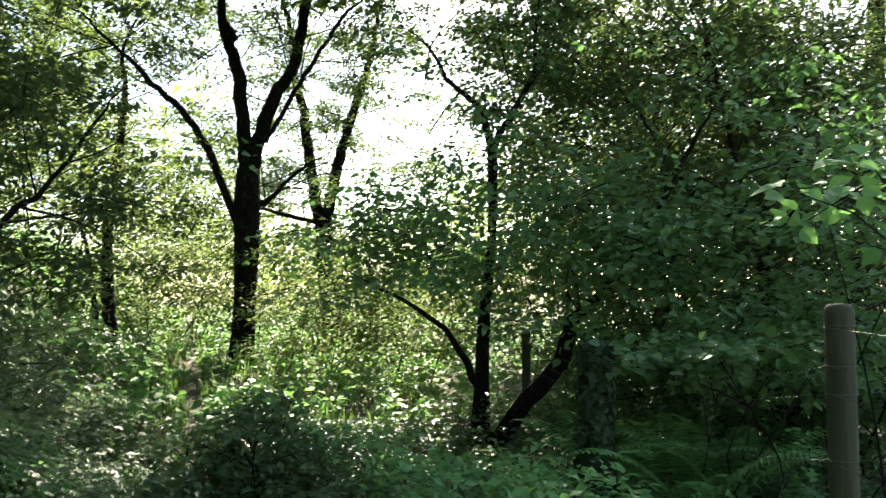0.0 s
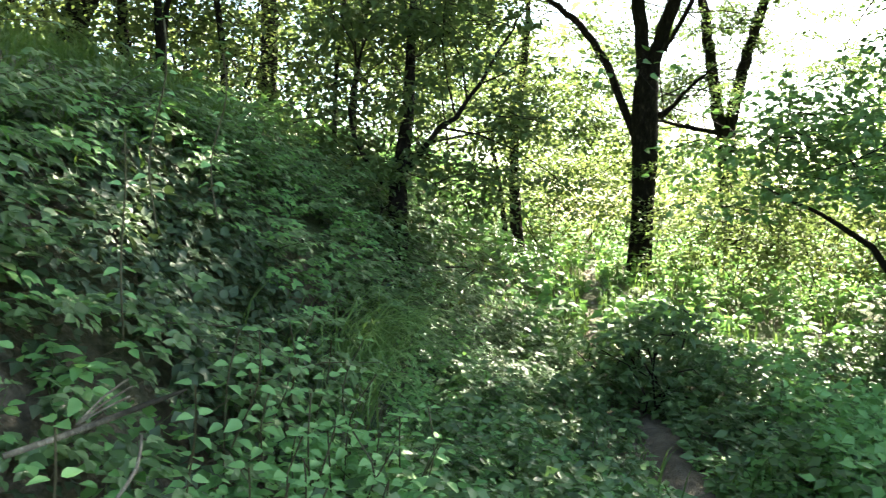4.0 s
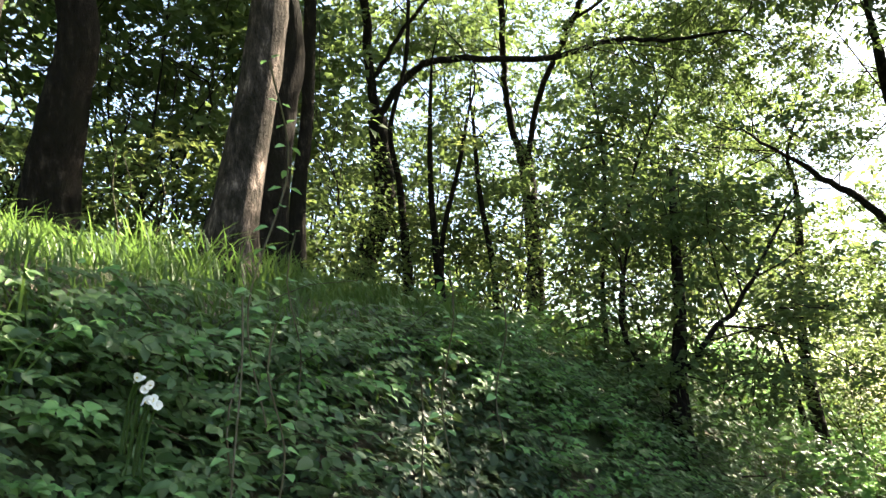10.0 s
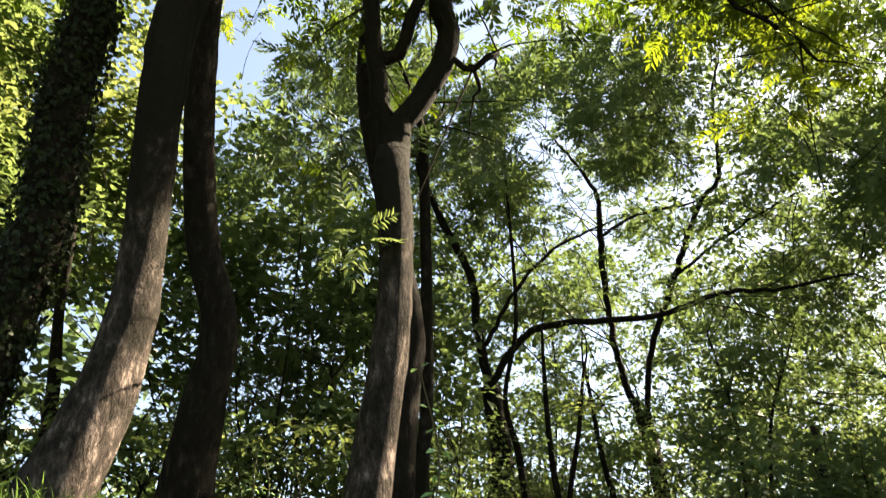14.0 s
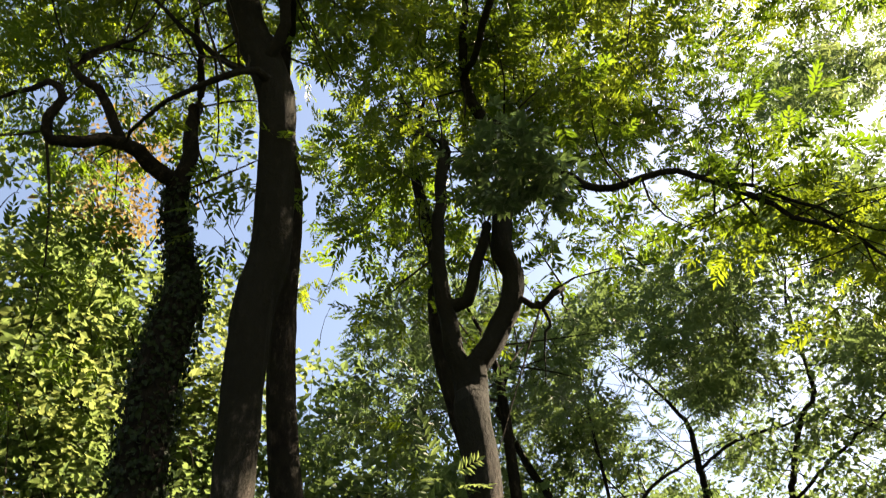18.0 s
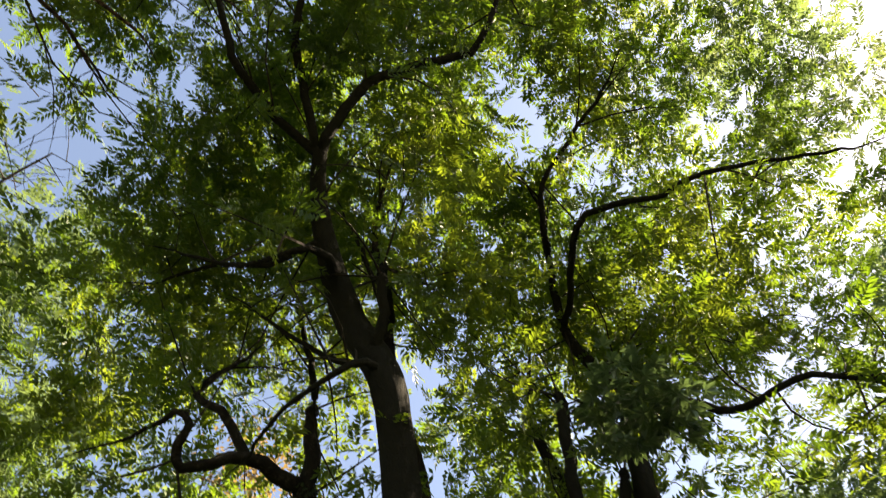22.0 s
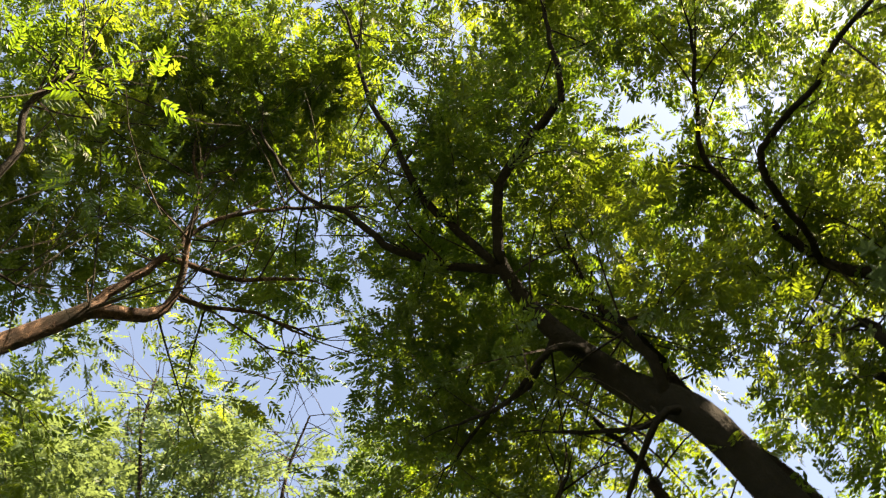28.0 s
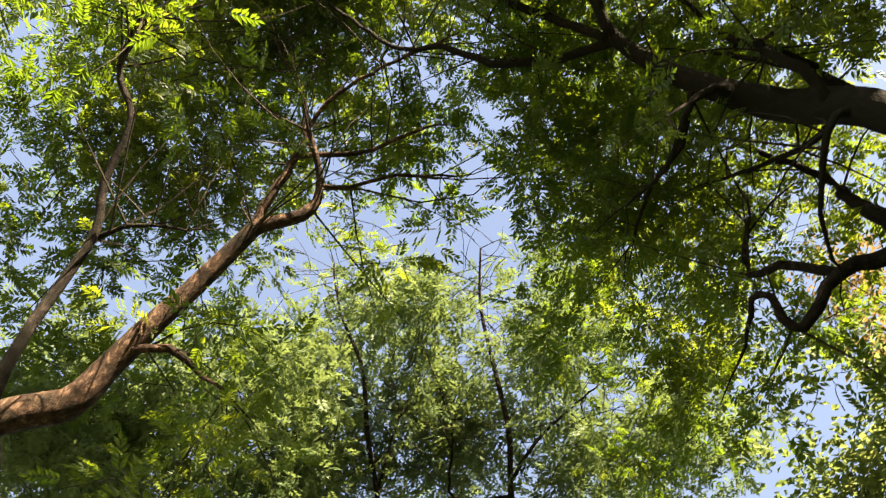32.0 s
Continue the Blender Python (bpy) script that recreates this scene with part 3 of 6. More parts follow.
# ---- large trees ----
make_tree("tree", "tall leaning ash trunk with a sunlit grey flank",
          [(-5.08, 0.62, 2.77, 0.222), (-4.97, 0.7, 3.17, 0.203), (-4.94, 0.81, 3.52, 0.192), (-4.9, 0.9, 4.09, 0.16), (-4.8, 0.89, 4.7, 0.146), (-4.26, 0.74, 5.97, 0.158), (-4.08, 0.77, 6.38, 0.159), (-3.72, 0.66, 7.01, 0.148), (-3.45, 0.51, 7.67, 0.152), (-3.35, 0.15, 8.58, 0.154), (-2.91, -0.16, 9.1, 0.116), (-2.47, -0.36, 9.46, 0.085), (-2.09, -0.42, 9.66, 0.075)],
          [[(-2.12, -0.44, 9.65, 0.063), (-2.05, -0.64, 9.76, 0.05), (-1.77, -1.07, 9.99, 0.048), (-1.41, -1.49, 10.21, 0.043), (-0.94, -1.73, 10.53, 0.035), (-0.59, -2.11, 10.78, 0.026), (0.2, -2.39, 11.53, 0.021)],
           [(-1.95, -0.5, 9.69, 0.049), (-1.62, -0.67, 9.95, 0.047), (-1.04, -0.89, 10.32, 0.043), (-0.46, -0.89, 10.66, 0.035), (0.04, -0.96, 10.95, 0.029), (0.84, -0.83, 11.51, 0.021)],
           [(-2.08, -0.4, 9.66, 0.063), (-1.81, -0.33, 9.83, 0.058), (-1.4, -0.06, 10.1, 0.054), (-1.13, 0.38, 10.31, 0.049), (-0.88, 0.95, 10.48, 0.044), (-0.28, 1.17, 10.88, 0.029), (0.61, 1.47, 11.41, 0.021)]] + [[(-2.87, -0.2, 9.12, 0.039), (-2.91, -0.38, 9.1, 0.036), (-3.16, -0.71, 9.09, 0.031), (-3.33, -1.26, 9.19, 0.023), (-3.62, -1.76, 9.3, 0.015)],
           [(-3.59, 0.41, 8.33, 0.053), (-3.69, 0.14, 8.3, 0.032), (-3.67, -0.23, 8.55, 0.024), (-3.65, -0.64, 8.88, 0.017)],
           [(-3.3, 0.39, 7.99, 0.055), (-3.08, 0.43, 8.2, 0.051), (-2.78, 0.36, 8.57, 0.045), (-3.34, 0.57, 8.66, 0.032), (-3.24, 0.38, 9.05, 0.028), (-2.99, 0.15, 9.59, 0.024)],
           [(-3.3, 0.3, 7.65, 0.034), (-3.3, 0.17, 7.55, 0.031), (-3.43, -0.02, 7.48, 0.026), (-3.71, -0.26, 7.43, 0.019), (-4.07, -0.47, 7.42, 0.015)]] + [[(-2.79, -0.14, 8.56, 0.047), (-2.73, -0.36, 8.58, 0.034), (-2.84, -0.61, 8.53, 0.029), (-3.05, -0.92, 8.63, 0.024), (-3.08, -1.33, 8.77, 0.017)]],
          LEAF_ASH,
          blobs=[(-2.5, 0.1, 11.8, 1.1, 28), (-3.4, 0.5, 11.4, 0.99, 23), (0.7, 0.3, 13.7, 1.76, 57), (-0.2, 1.5, 13.7, 1.76, 57), (-0.0, -0.6, 13.8, 1.54, 41), (0.7, 0.9, 12.2, 1.21, 45), (0.2, 0.2, 12.3, 1.1, 37), (0.8, 1.8, 12.4, 1.1, 33), (0.1, -2.2, 13.6, 1.32, 33), (1.1, -1.8, 14.6, 1.54, 36), (0.9, 0.8, 14.7, 1.65, 41), (0.6, 2.1, 14.5, 1.43, 33), (0.8, -2.1, 14.4, 1.43, 33), (-3.2, -0.2, 14.3, 1.43, 33), (-2.0, 0.7, 12.4, 1.32, 33), (0.5, -0.0, 12.6, 1.32, 33), (0.5, -1.1, 12.6, 1.21, 30), (1.3, -1.8, 12.9, 1.32, 33)] + [(0.6, -0.9, 13.2, 1.32, 33), (-0.9, 1.9, 12.9, 1.32, 33), (-1.2, -1.3, 12.0, 1.1, 10), (-3.7, 1.7, 10.9, 1.43, 20), (-5.5, 2.0, 9.9, 1.21, 15), (-3.3, -1.2, 11.1, 1.21, 32), (-4.3, -2.9, 11.2, 1.43, 34), (-2.3, 1.9, 11.7, 1.32, 34), (-2.8, -2.0, 11.6, 1.21, 29), (-0.1, 2.1, 12.7, 1.43, 34), (-0.4, 0.2, 13.0, 1.32, 29), (-3.6, -1.7, 11.0, 1.32, 34), (-2.5, 1.3, 11.8, 1.43, 34), (-0.2, 0.9, 13.4, 1.43, 34), (-0.5, -1.9, 12.7, 1.32, 15), (-4.0, 1.7, 11.1, 1.21, 29), (-4.3, -1.8, 10.7, 1.43, 34), (-4.5, -0.6, 10.7, 1.32, 29)] + [(-4.5, -0.4, 10.1, 1.1, 23)], clumps=390, twig_spread=0.8, leaf_from=0.2, lift=1.0, per=11, clump_r=0.32, clear=True)
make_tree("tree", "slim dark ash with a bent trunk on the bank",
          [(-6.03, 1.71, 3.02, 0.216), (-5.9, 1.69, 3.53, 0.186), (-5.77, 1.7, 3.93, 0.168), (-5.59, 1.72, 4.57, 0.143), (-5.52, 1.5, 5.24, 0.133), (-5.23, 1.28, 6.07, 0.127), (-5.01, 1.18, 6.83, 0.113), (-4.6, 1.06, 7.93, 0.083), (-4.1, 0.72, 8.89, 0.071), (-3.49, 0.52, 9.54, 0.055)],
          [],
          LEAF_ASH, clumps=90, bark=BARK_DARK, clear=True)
tree_c = make_tree("tree", "forked ash with a sunlit edge on the bank",
          [(-4.33, 2.25, 2.68, 0.178), (-4.26, 2.26, 2.94, 0.142), (-4.23, 2.31, 3.32, 0.134), (-4.14, 2.38, 3.97, 0.124), (-4.06, 2.4, 4.72, 0.119), (-4.02, 2.36, 5.31, 0.134), (-4.16, 2.48, 5.59, 0.128), (-4.09, 2.44, 5.85, 0.139)],
          [[(-4.1, 2.46, 5.83, 0.101), (-3.96, 2.61, 6.02, 0.1), (-3.72, 2.73, 6.44, 0.094), (-3.64, 2.67, 6.94, 0.093), (-3.61, 2.71, 7.31, 0.092), (-3.55, 2.81, 7.77, 0.092), (-3.47, 2.75, 8.59, 0.082), (-3.76, 3.07, 8.89, 0.092), (-3.6, 2.62, 9.62, 0.058), (-2.84, 2.33, 10.54, 0.034)],
           [(-4.15, 2.4, 5.81, 0.089), (-4.09, 2.3, 6.24, 0.078), (-4, 2.22, 6.77, 0.068), (-3.88, 2.22, 7.37, 0.061), (-3.61, 2.18, 8.16, 0.049), (-3.91, 2.41, 8.47, 0.041)],
           [(-3.96, 2.41, 6.43, 0.056), (-3.78, 2.46, 6.69, 0.052), (-3.59, 2.49, 7.08, 0.044), (-3.84, 2.62, 7.2, 0.036)]] + [[(-3.68, 2.77, 6.3, 0.032), (-3.62, 2.91, 6.26, 0.028), (-3.49, 3.08, 6.38, 0.021), (-3.62, 3.17, 6.48, 0.014)],
           [(-3.62, 2.91, 6.26, 0.018), (-3.66, 3, 6.16, 0.016), (-3.74, 3.01, 6.08, 0.012)],
           [(-3.53, 2.89, 8.95, 0.055), (-3.4, 3.05, 8.23, 0.04), (-3.19, 3.42, 7.64, 0.038), (-3.01, 3.54, 7.4, 0.034), (-2.62, 3.71, 7.22, 0.031), (-2.42, 3.91, 7.03, 0.025), (-2.22, 4.36, 6.61, 0.022), (-2.05, 4.89, 6.15, 0.017)],
           [(-2.44, 3.87, 7.05, 0.018), (-2.15, 4.34, 6.65, 0.015), (-1.94, 4.83, 6.25, 0.012)]] + [[(-3.13, 2.46, 9.41, 0.037), (-2.64, 2.34, 9.4, 0.039), (-2.25, 2.3, 9.42, 0.038), (-1.99, 2.49, 9.32, 0.035), (-1.69, 2.92, 8.99, 0.028), (-1.39, 3.2, 8.92, 0.026), (-1.13, 3.65, 8.72, 0.02), (-0.85, 4.16, 8.45, 0.014)],
           [(-2.73, 2.23, 10.07, 0.038), (-2.12, 2.06, 10.28, 0.032), (-1.6, 2.26, 10.43, 0.026), (-1.02, 2.52, 10.63, 0.02)]],
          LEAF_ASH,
          blobs=[(-1.7, 5.0, 11.3, 1, 26), (-3.2, 4.0, 10.8, 1.4, 34), (-3.4, 4.8, 10.4, 1.4, 26), (-2.1, 4.1, 12.2, 1.2, 20), (-5.2, 2.7, 9.8, 1.4, 22), (-3.9, 2.2, 11.0, 1.4, 26), (0.6, 5.2, 12.5, 1.3, 40), (-0.7, 4.7, 12.7, 1.1, 14), (-2.4, 6.0, 10.5, 1.1, 25), (-3.3, 3.1, 11.3, 1.3, 26), (-2.8, 4.2, 10.4, 1.1, 39), (-3.7, 3.8, 9.6, 1, 35), (-0.7, 3.8, 12.9, 1.5, 30), (-0.8, 4.9, 12.4, 1.2, 35), (-3.2, 4.4, 10.8, 1.2, 22), (-3.7, 3.4, 10.8, 1.1, 39), (-3.5, 5.3, 10.2, 1.2, 20), (-3.7, 2.4, 11.9, 1.4, 24)] + [(-3.4, 3.9, 12.2, 1.4, 24), (-5.0, 2.6, 10.6, 1.1, 35), (-3.7, 8.2, 8.3, 1.2, 28), (-3.1, 5.3, 10.2, 1, 20)], clumps=430, twig_spread=0.65, lift=1.0, clear=True)
extra_leaves(tree_c, [(-3.9, 2.1, 4.6, 0.14, 3)], LEAF_LIGHT, "pinnate", 4, 0.16, "bright young leaves sprouting from the trunk")
# yellow-green colour imitates sun shining through these ash boughs
extra_leaves(tree_c, [(-1.1, 4.0, 13.0, 1.1, 34), (-0.2, 4.9, 12.6, 1, 28), (-1.4, 6.0, 12.6, 0.7, 14), (0.5, 4.4, 12.9, 1.1, 34), (-0.3, 5.5, 12.3, 0.9, 20), (-0.5, 5.0, 11.4, 0.9, 14), (-0.4, 6.0, 10.8, 0.9, 14), (-1.4, 6.9, 10.0, 0.9, 14)], LEAF_LIGHT, "pinnate", 5, 0.36, "upper-bough leaves in a yellow-green that stands for sunlight")
extra_leaves(tree_c, [(-2.9, 2.2, 6.9, 0.4, 12), (-2.8, 2.5, 6.7, 0.22, 5)], LEAF_DARK, "palm", 16, 0.25, "dark lobed leaves of a low bough")
make_tree("tree", "dark straight trunk standing behind a forked ash",
          [(-5.4, 3.14, 2.97, 0.159), (-5.26, 3.12, 3.51, 0.127), (-5.13, 3.12, 4.13, 0.115), (-5.04, 3.15, 4.76, 0.1), (-4.71, 2.58, 6.53, 0.092), (-4.48, 2.49, 7.76, 0.073)],
          [],
          LEAF_ASH, clumps=60, bark=BARK_DARK)
make_tree("tree", "thin dark trunk standing behind a forked ash",
          [(-6.27, 3.97, 3.18, 0.092), (-6.13, 3.91, 3.82, 0.07), (-5.92, 3.89, 4.66, 0.06), (-5.32, 3.57, 6.5, 0.051)],
          [],
          LEAF_DARK, clumps=60, bark=BARK_DARK)
make_tree("tree", "thick ash trunk wrapped in dark ivy",
          [(-6.38, 0.1, 2.7, 0.26), (-5.98, 0.2, 3.91, 0.22), (-5.7, 0.28, 4.54, 0.19), (-5.49, 0.34, 5.12, 0.185), (-5.25, 0.28, 6, 0.175), (-5.04, 0.31, 6.68, 0.16), (-5.06, 0.3, 6.91, 0.128), (-4.84, 0.09, 7.4, 0.105), (-4.62, 0.01, 7.71, 0.107)],
          [[(-4.63, -0.01, 7.69, 0.085), (-4.51, -0.26, 7.67, 0.074), (-4.36, -0.52, 7.64, 0.062), (-4.31, -0.8, 7.4, 0.05), (-4.29, -1.01, 7.26, 0.047), (-4.16, -1.07, 7.35, 0.042), (-4, -1.02, 7.47, 0.037), (-3.98, -1.16, 7.59, 0.028), (-4.17, -1.36, 7.54, 0.02)],
           [(-4.61, 0.02, 7.71, 0.085), (-4.46, 0.03, 7.95, 0.076), (-4.34, -0.05, 8.45, 0.057), (-4.61, -0, 9.03, 0.043), (-4.29, -0.23, 9.9, 0.033)],
           [(-4.38, -0.51, 7.63, 0.047), (-4.17, -0.84, 7.99, 0.043), (-4.22, -1.08, 8.28, 0.033), (-4.18, -0.9, 8.8, 0.026)]],
          LEAF_ASH,
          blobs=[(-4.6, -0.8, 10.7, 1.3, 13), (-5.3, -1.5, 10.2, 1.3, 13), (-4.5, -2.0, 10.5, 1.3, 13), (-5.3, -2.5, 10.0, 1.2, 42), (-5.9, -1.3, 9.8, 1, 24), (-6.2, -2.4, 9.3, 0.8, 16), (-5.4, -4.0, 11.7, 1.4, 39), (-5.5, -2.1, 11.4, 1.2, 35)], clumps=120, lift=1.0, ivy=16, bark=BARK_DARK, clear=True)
make_tree("tree", "grey tree with a wavy trunk and long low limb",
          [(-10.96, 8.29, 4.13, 0.239), (-10.8, 8.36, 4.57, 0.199), (-10.46, 8.46, 5.42, 0.189), (-10.16, 8.13, 6.78, 0.169)],
          [[(-10.18, 8.11, 6.78, 0.094), (-9.96, 7.82, 7.61, 0.081), (-9.66, 7.55, 8.42, 0.075), (-9.56, 7.19, 8.95, 0.071), (-9.42, 6.68, 9.59, 0.061), (-9.19, 6.22, 10.23, 0.047), (-8.65, 6.24, 10.77, 0.03)],
           [(-10.11, 8.16, 6.82, 0.075), (-9.69, 8.33, 7.34, 0.068), (-9.1, 8.51, 7.54, 0.063), (-8.33, 9.03, 7.43, 0.056), (-7.45, 9.57, 7.27, 0.049), (-6.56, 9.91, 7.31, 0.041), (-5.78, 10.23, 7.11, 0.031), (-5.01, 10.65, 7.06, 0.019)],
           [(-9.97, 7.93, 7.42, 0.047), (-9.15, 8.21, 8.34, 0.034), (-8.51, 8.51, 8.79, 0.03), (-7.9, 8.92, 8.98, 0.02)]],
          LEAF_MID,
          blobs=[(-9.6, 7.4, 10.5, 2, 37), (-9.6, 10.2, 6.9, 1.6, 26), (-10.6, 5.0, 11.1, 2, 41), (-10.0, 9.5, 9.7, 1.8, 33)], bark=BARK_DARK, clumps=170, twig_spread=1.1, clear=True, kind="pinnate_far", per=13, clump_r=0.4)
make_tree("tree", "slender forked tree on the slope in bright leaf",
          [(-11, 12.9, 3.4, 0.24), (-10.88, 12.81, 3.76, 0.193), (-10.73, 12.72, 4.83, 0.169), (-10.55, 12.48, 6.16, 0.157), (-10.44, 12.26, 6.96, 0.169)],
          [[(-10.47, 12.24, 6.96, 0.082), (-10.44, 11.89, 7.77, 0.074), (-10.14, 11.46, 9, 0.066), (-9.57, 11, 10.36, 0.066), (-9.22, 10.73, 11.06, 0.05), (-9.16, 10.32, 11.58, 0.033), (-9.19, 9.66, 12.21, 0.021)],
           [(-10.36, 12.31, 7, 0.066), (-9.85, 12.2, 8.12, 0.066), (-8.87, 12.22, 9.4, 0.066), (-7.86, 12.15, 10.53, 0.057), (-7.31, 12.21, 10.91, 0.05), (-6.63, 11.63, 12.1, 0.033)],
           [(-9.58, 10.99, 10.37, 0.037), (-8.8, 11.42, 10.62, 0.033), (-8.07, 11.97, 10.59, 0.025)],
           [(-9, 12.17, 9.32, 0.037), (-7.77, 12.64, 9.89, 0.033), (-6.65, 13.06, 10.19, 0.021)]],
          LEAF_MID,
          # the last eleven masses, far from the trunk, are added to shade the bank
          blobs=[(-7.6, 13.9, 10.2, 2.5, 72), (-6.6, 14.3, 7.9, 2.5, 72), (-7.4, 11.3, 11.9, 2.3, 67), (-8.2, 9.0, 12.1, 2, 51), (-5.5, 11.6, 11.2, 2.5, 56), (-2.9, 10.0, 13.8, 1.8, 41), (-4.3, 10.0, 11.9, 1.6, 38), (-6.8, 8.9, 11.6, 1.8, 30), (-6.7, 10.5, 10.8, 1.8, 51), (-9.0, 8.5, 11.8, 1.6, 46), (-7.2, 8.1, 12.0, 1, 22), (-10.6, 4.6, 12.7, 1.5, 36), (-1.4, 9.0, 13.5, 1.3, 22), (-4.4, 10.6, 9.6, 1.8, 46), (-4.6, 11.6, 7.8, 1.6, 41), (-5.1, 9.6, 10.4, 1.5, 30), (-7.1, 7.6, 11.0, 2.6, 42), (-5.2, 9.0, 10.9, 2.6, 42)] + [(-6.5, 8.9, 10.3, 2.5, 26), (-2.8, 8.5, 12.3, 1.3, 40), (-3.8, 9.0, 11.6, 1.1, 26), (-9.3, 5.6, 12.1, 1.3, 36), (-10.0, 4.3, 12.1, 1, 24), (-7.0, 9.2, 11.2, 2.6, 34), (-8.4, 8.3, 10.9, 2, 24), (-6.7, 10.5, 10.0, 2, 24), (-6.5, 8.1, 10.3, 2.8, 26), (-6.0, 9.4, 9.2, 2.7, 38), (-4.9, 9.3, 10.1, 2.5, 30), (-8.3, 6.5, 10.2, 1.8, 60), (-5.5, 8.3, 10.0, 2.4, 15), (-5.7, 9.3, 8.6, 2.3, 45), (-4.6, 9.1, 11.3, 1.6, 30), (-2.5, 8.3, 7.2, 1.6, 70), (-1.2, 8.8, 7.2, 1.7, 90), (0.2, 8.4, 7.3, 1.6, 60)] + [(2.2, 8.6, 7.0, 1.6, 26), (-1.6, 10.4, 7.2, 1.8, 110), (-0.6, 9.8, 8.8, 1.6, 60), (-3.4, 8.0, 7.6, 1.5, 60), (-0.7, 6.6, 6.0, 1.3, 40), (-2.6, 9.8, 8.8, 1.6, 60), (-2.4, 8.0, 5.8, 1.3, 50), (-1.9, 9.4, 7.0, 1.4, 60)], bark=BARK_DARK, clumps=190, twig_spread=1.3, clear=True, kind="pinnate_far", per=13, clump_r=0.4)
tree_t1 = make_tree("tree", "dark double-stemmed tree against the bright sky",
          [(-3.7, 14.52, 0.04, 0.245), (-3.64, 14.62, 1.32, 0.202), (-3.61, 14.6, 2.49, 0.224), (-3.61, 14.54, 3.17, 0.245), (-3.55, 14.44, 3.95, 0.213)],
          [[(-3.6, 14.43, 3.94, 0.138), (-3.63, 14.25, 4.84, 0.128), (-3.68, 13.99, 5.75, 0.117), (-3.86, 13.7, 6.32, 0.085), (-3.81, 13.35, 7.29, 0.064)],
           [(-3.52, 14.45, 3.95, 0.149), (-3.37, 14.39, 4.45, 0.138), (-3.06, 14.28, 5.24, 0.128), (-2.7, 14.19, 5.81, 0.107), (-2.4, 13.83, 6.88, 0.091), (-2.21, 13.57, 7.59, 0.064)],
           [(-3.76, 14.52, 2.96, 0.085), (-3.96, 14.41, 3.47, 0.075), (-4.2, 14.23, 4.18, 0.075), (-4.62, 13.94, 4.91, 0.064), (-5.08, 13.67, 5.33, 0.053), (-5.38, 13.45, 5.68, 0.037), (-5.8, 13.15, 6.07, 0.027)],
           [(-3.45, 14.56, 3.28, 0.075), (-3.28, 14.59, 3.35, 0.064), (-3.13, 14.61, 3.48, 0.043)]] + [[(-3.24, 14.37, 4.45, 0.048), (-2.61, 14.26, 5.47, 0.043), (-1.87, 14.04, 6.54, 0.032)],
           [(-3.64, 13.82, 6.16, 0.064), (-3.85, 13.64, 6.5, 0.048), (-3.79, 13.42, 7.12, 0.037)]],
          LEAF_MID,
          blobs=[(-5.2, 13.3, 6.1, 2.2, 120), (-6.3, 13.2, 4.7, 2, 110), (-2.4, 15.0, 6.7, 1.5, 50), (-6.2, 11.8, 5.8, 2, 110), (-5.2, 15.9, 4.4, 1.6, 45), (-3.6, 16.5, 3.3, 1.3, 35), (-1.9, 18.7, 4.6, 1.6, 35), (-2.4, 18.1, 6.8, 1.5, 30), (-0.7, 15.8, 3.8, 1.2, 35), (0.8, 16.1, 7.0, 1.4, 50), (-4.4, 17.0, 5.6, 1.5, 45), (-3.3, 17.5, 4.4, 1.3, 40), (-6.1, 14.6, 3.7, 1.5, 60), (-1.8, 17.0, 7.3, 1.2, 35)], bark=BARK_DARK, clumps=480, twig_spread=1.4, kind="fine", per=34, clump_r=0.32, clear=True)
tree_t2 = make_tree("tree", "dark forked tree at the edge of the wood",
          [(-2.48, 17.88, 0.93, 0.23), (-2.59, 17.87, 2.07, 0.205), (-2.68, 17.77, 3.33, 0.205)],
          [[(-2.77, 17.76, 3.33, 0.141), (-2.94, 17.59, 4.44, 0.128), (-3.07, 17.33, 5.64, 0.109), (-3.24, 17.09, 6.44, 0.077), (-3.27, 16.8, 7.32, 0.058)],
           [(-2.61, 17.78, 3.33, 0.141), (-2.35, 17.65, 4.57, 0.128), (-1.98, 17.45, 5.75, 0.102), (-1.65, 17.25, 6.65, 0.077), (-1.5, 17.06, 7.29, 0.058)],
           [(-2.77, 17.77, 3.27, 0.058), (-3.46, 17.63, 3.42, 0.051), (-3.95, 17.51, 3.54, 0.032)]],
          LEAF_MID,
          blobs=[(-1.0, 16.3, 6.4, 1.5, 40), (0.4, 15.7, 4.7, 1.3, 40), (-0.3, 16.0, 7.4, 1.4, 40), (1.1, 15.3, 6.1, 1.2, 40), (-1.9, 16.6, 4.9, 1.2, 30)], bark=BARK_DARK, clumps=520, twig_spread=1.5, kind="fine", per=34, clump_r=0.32)
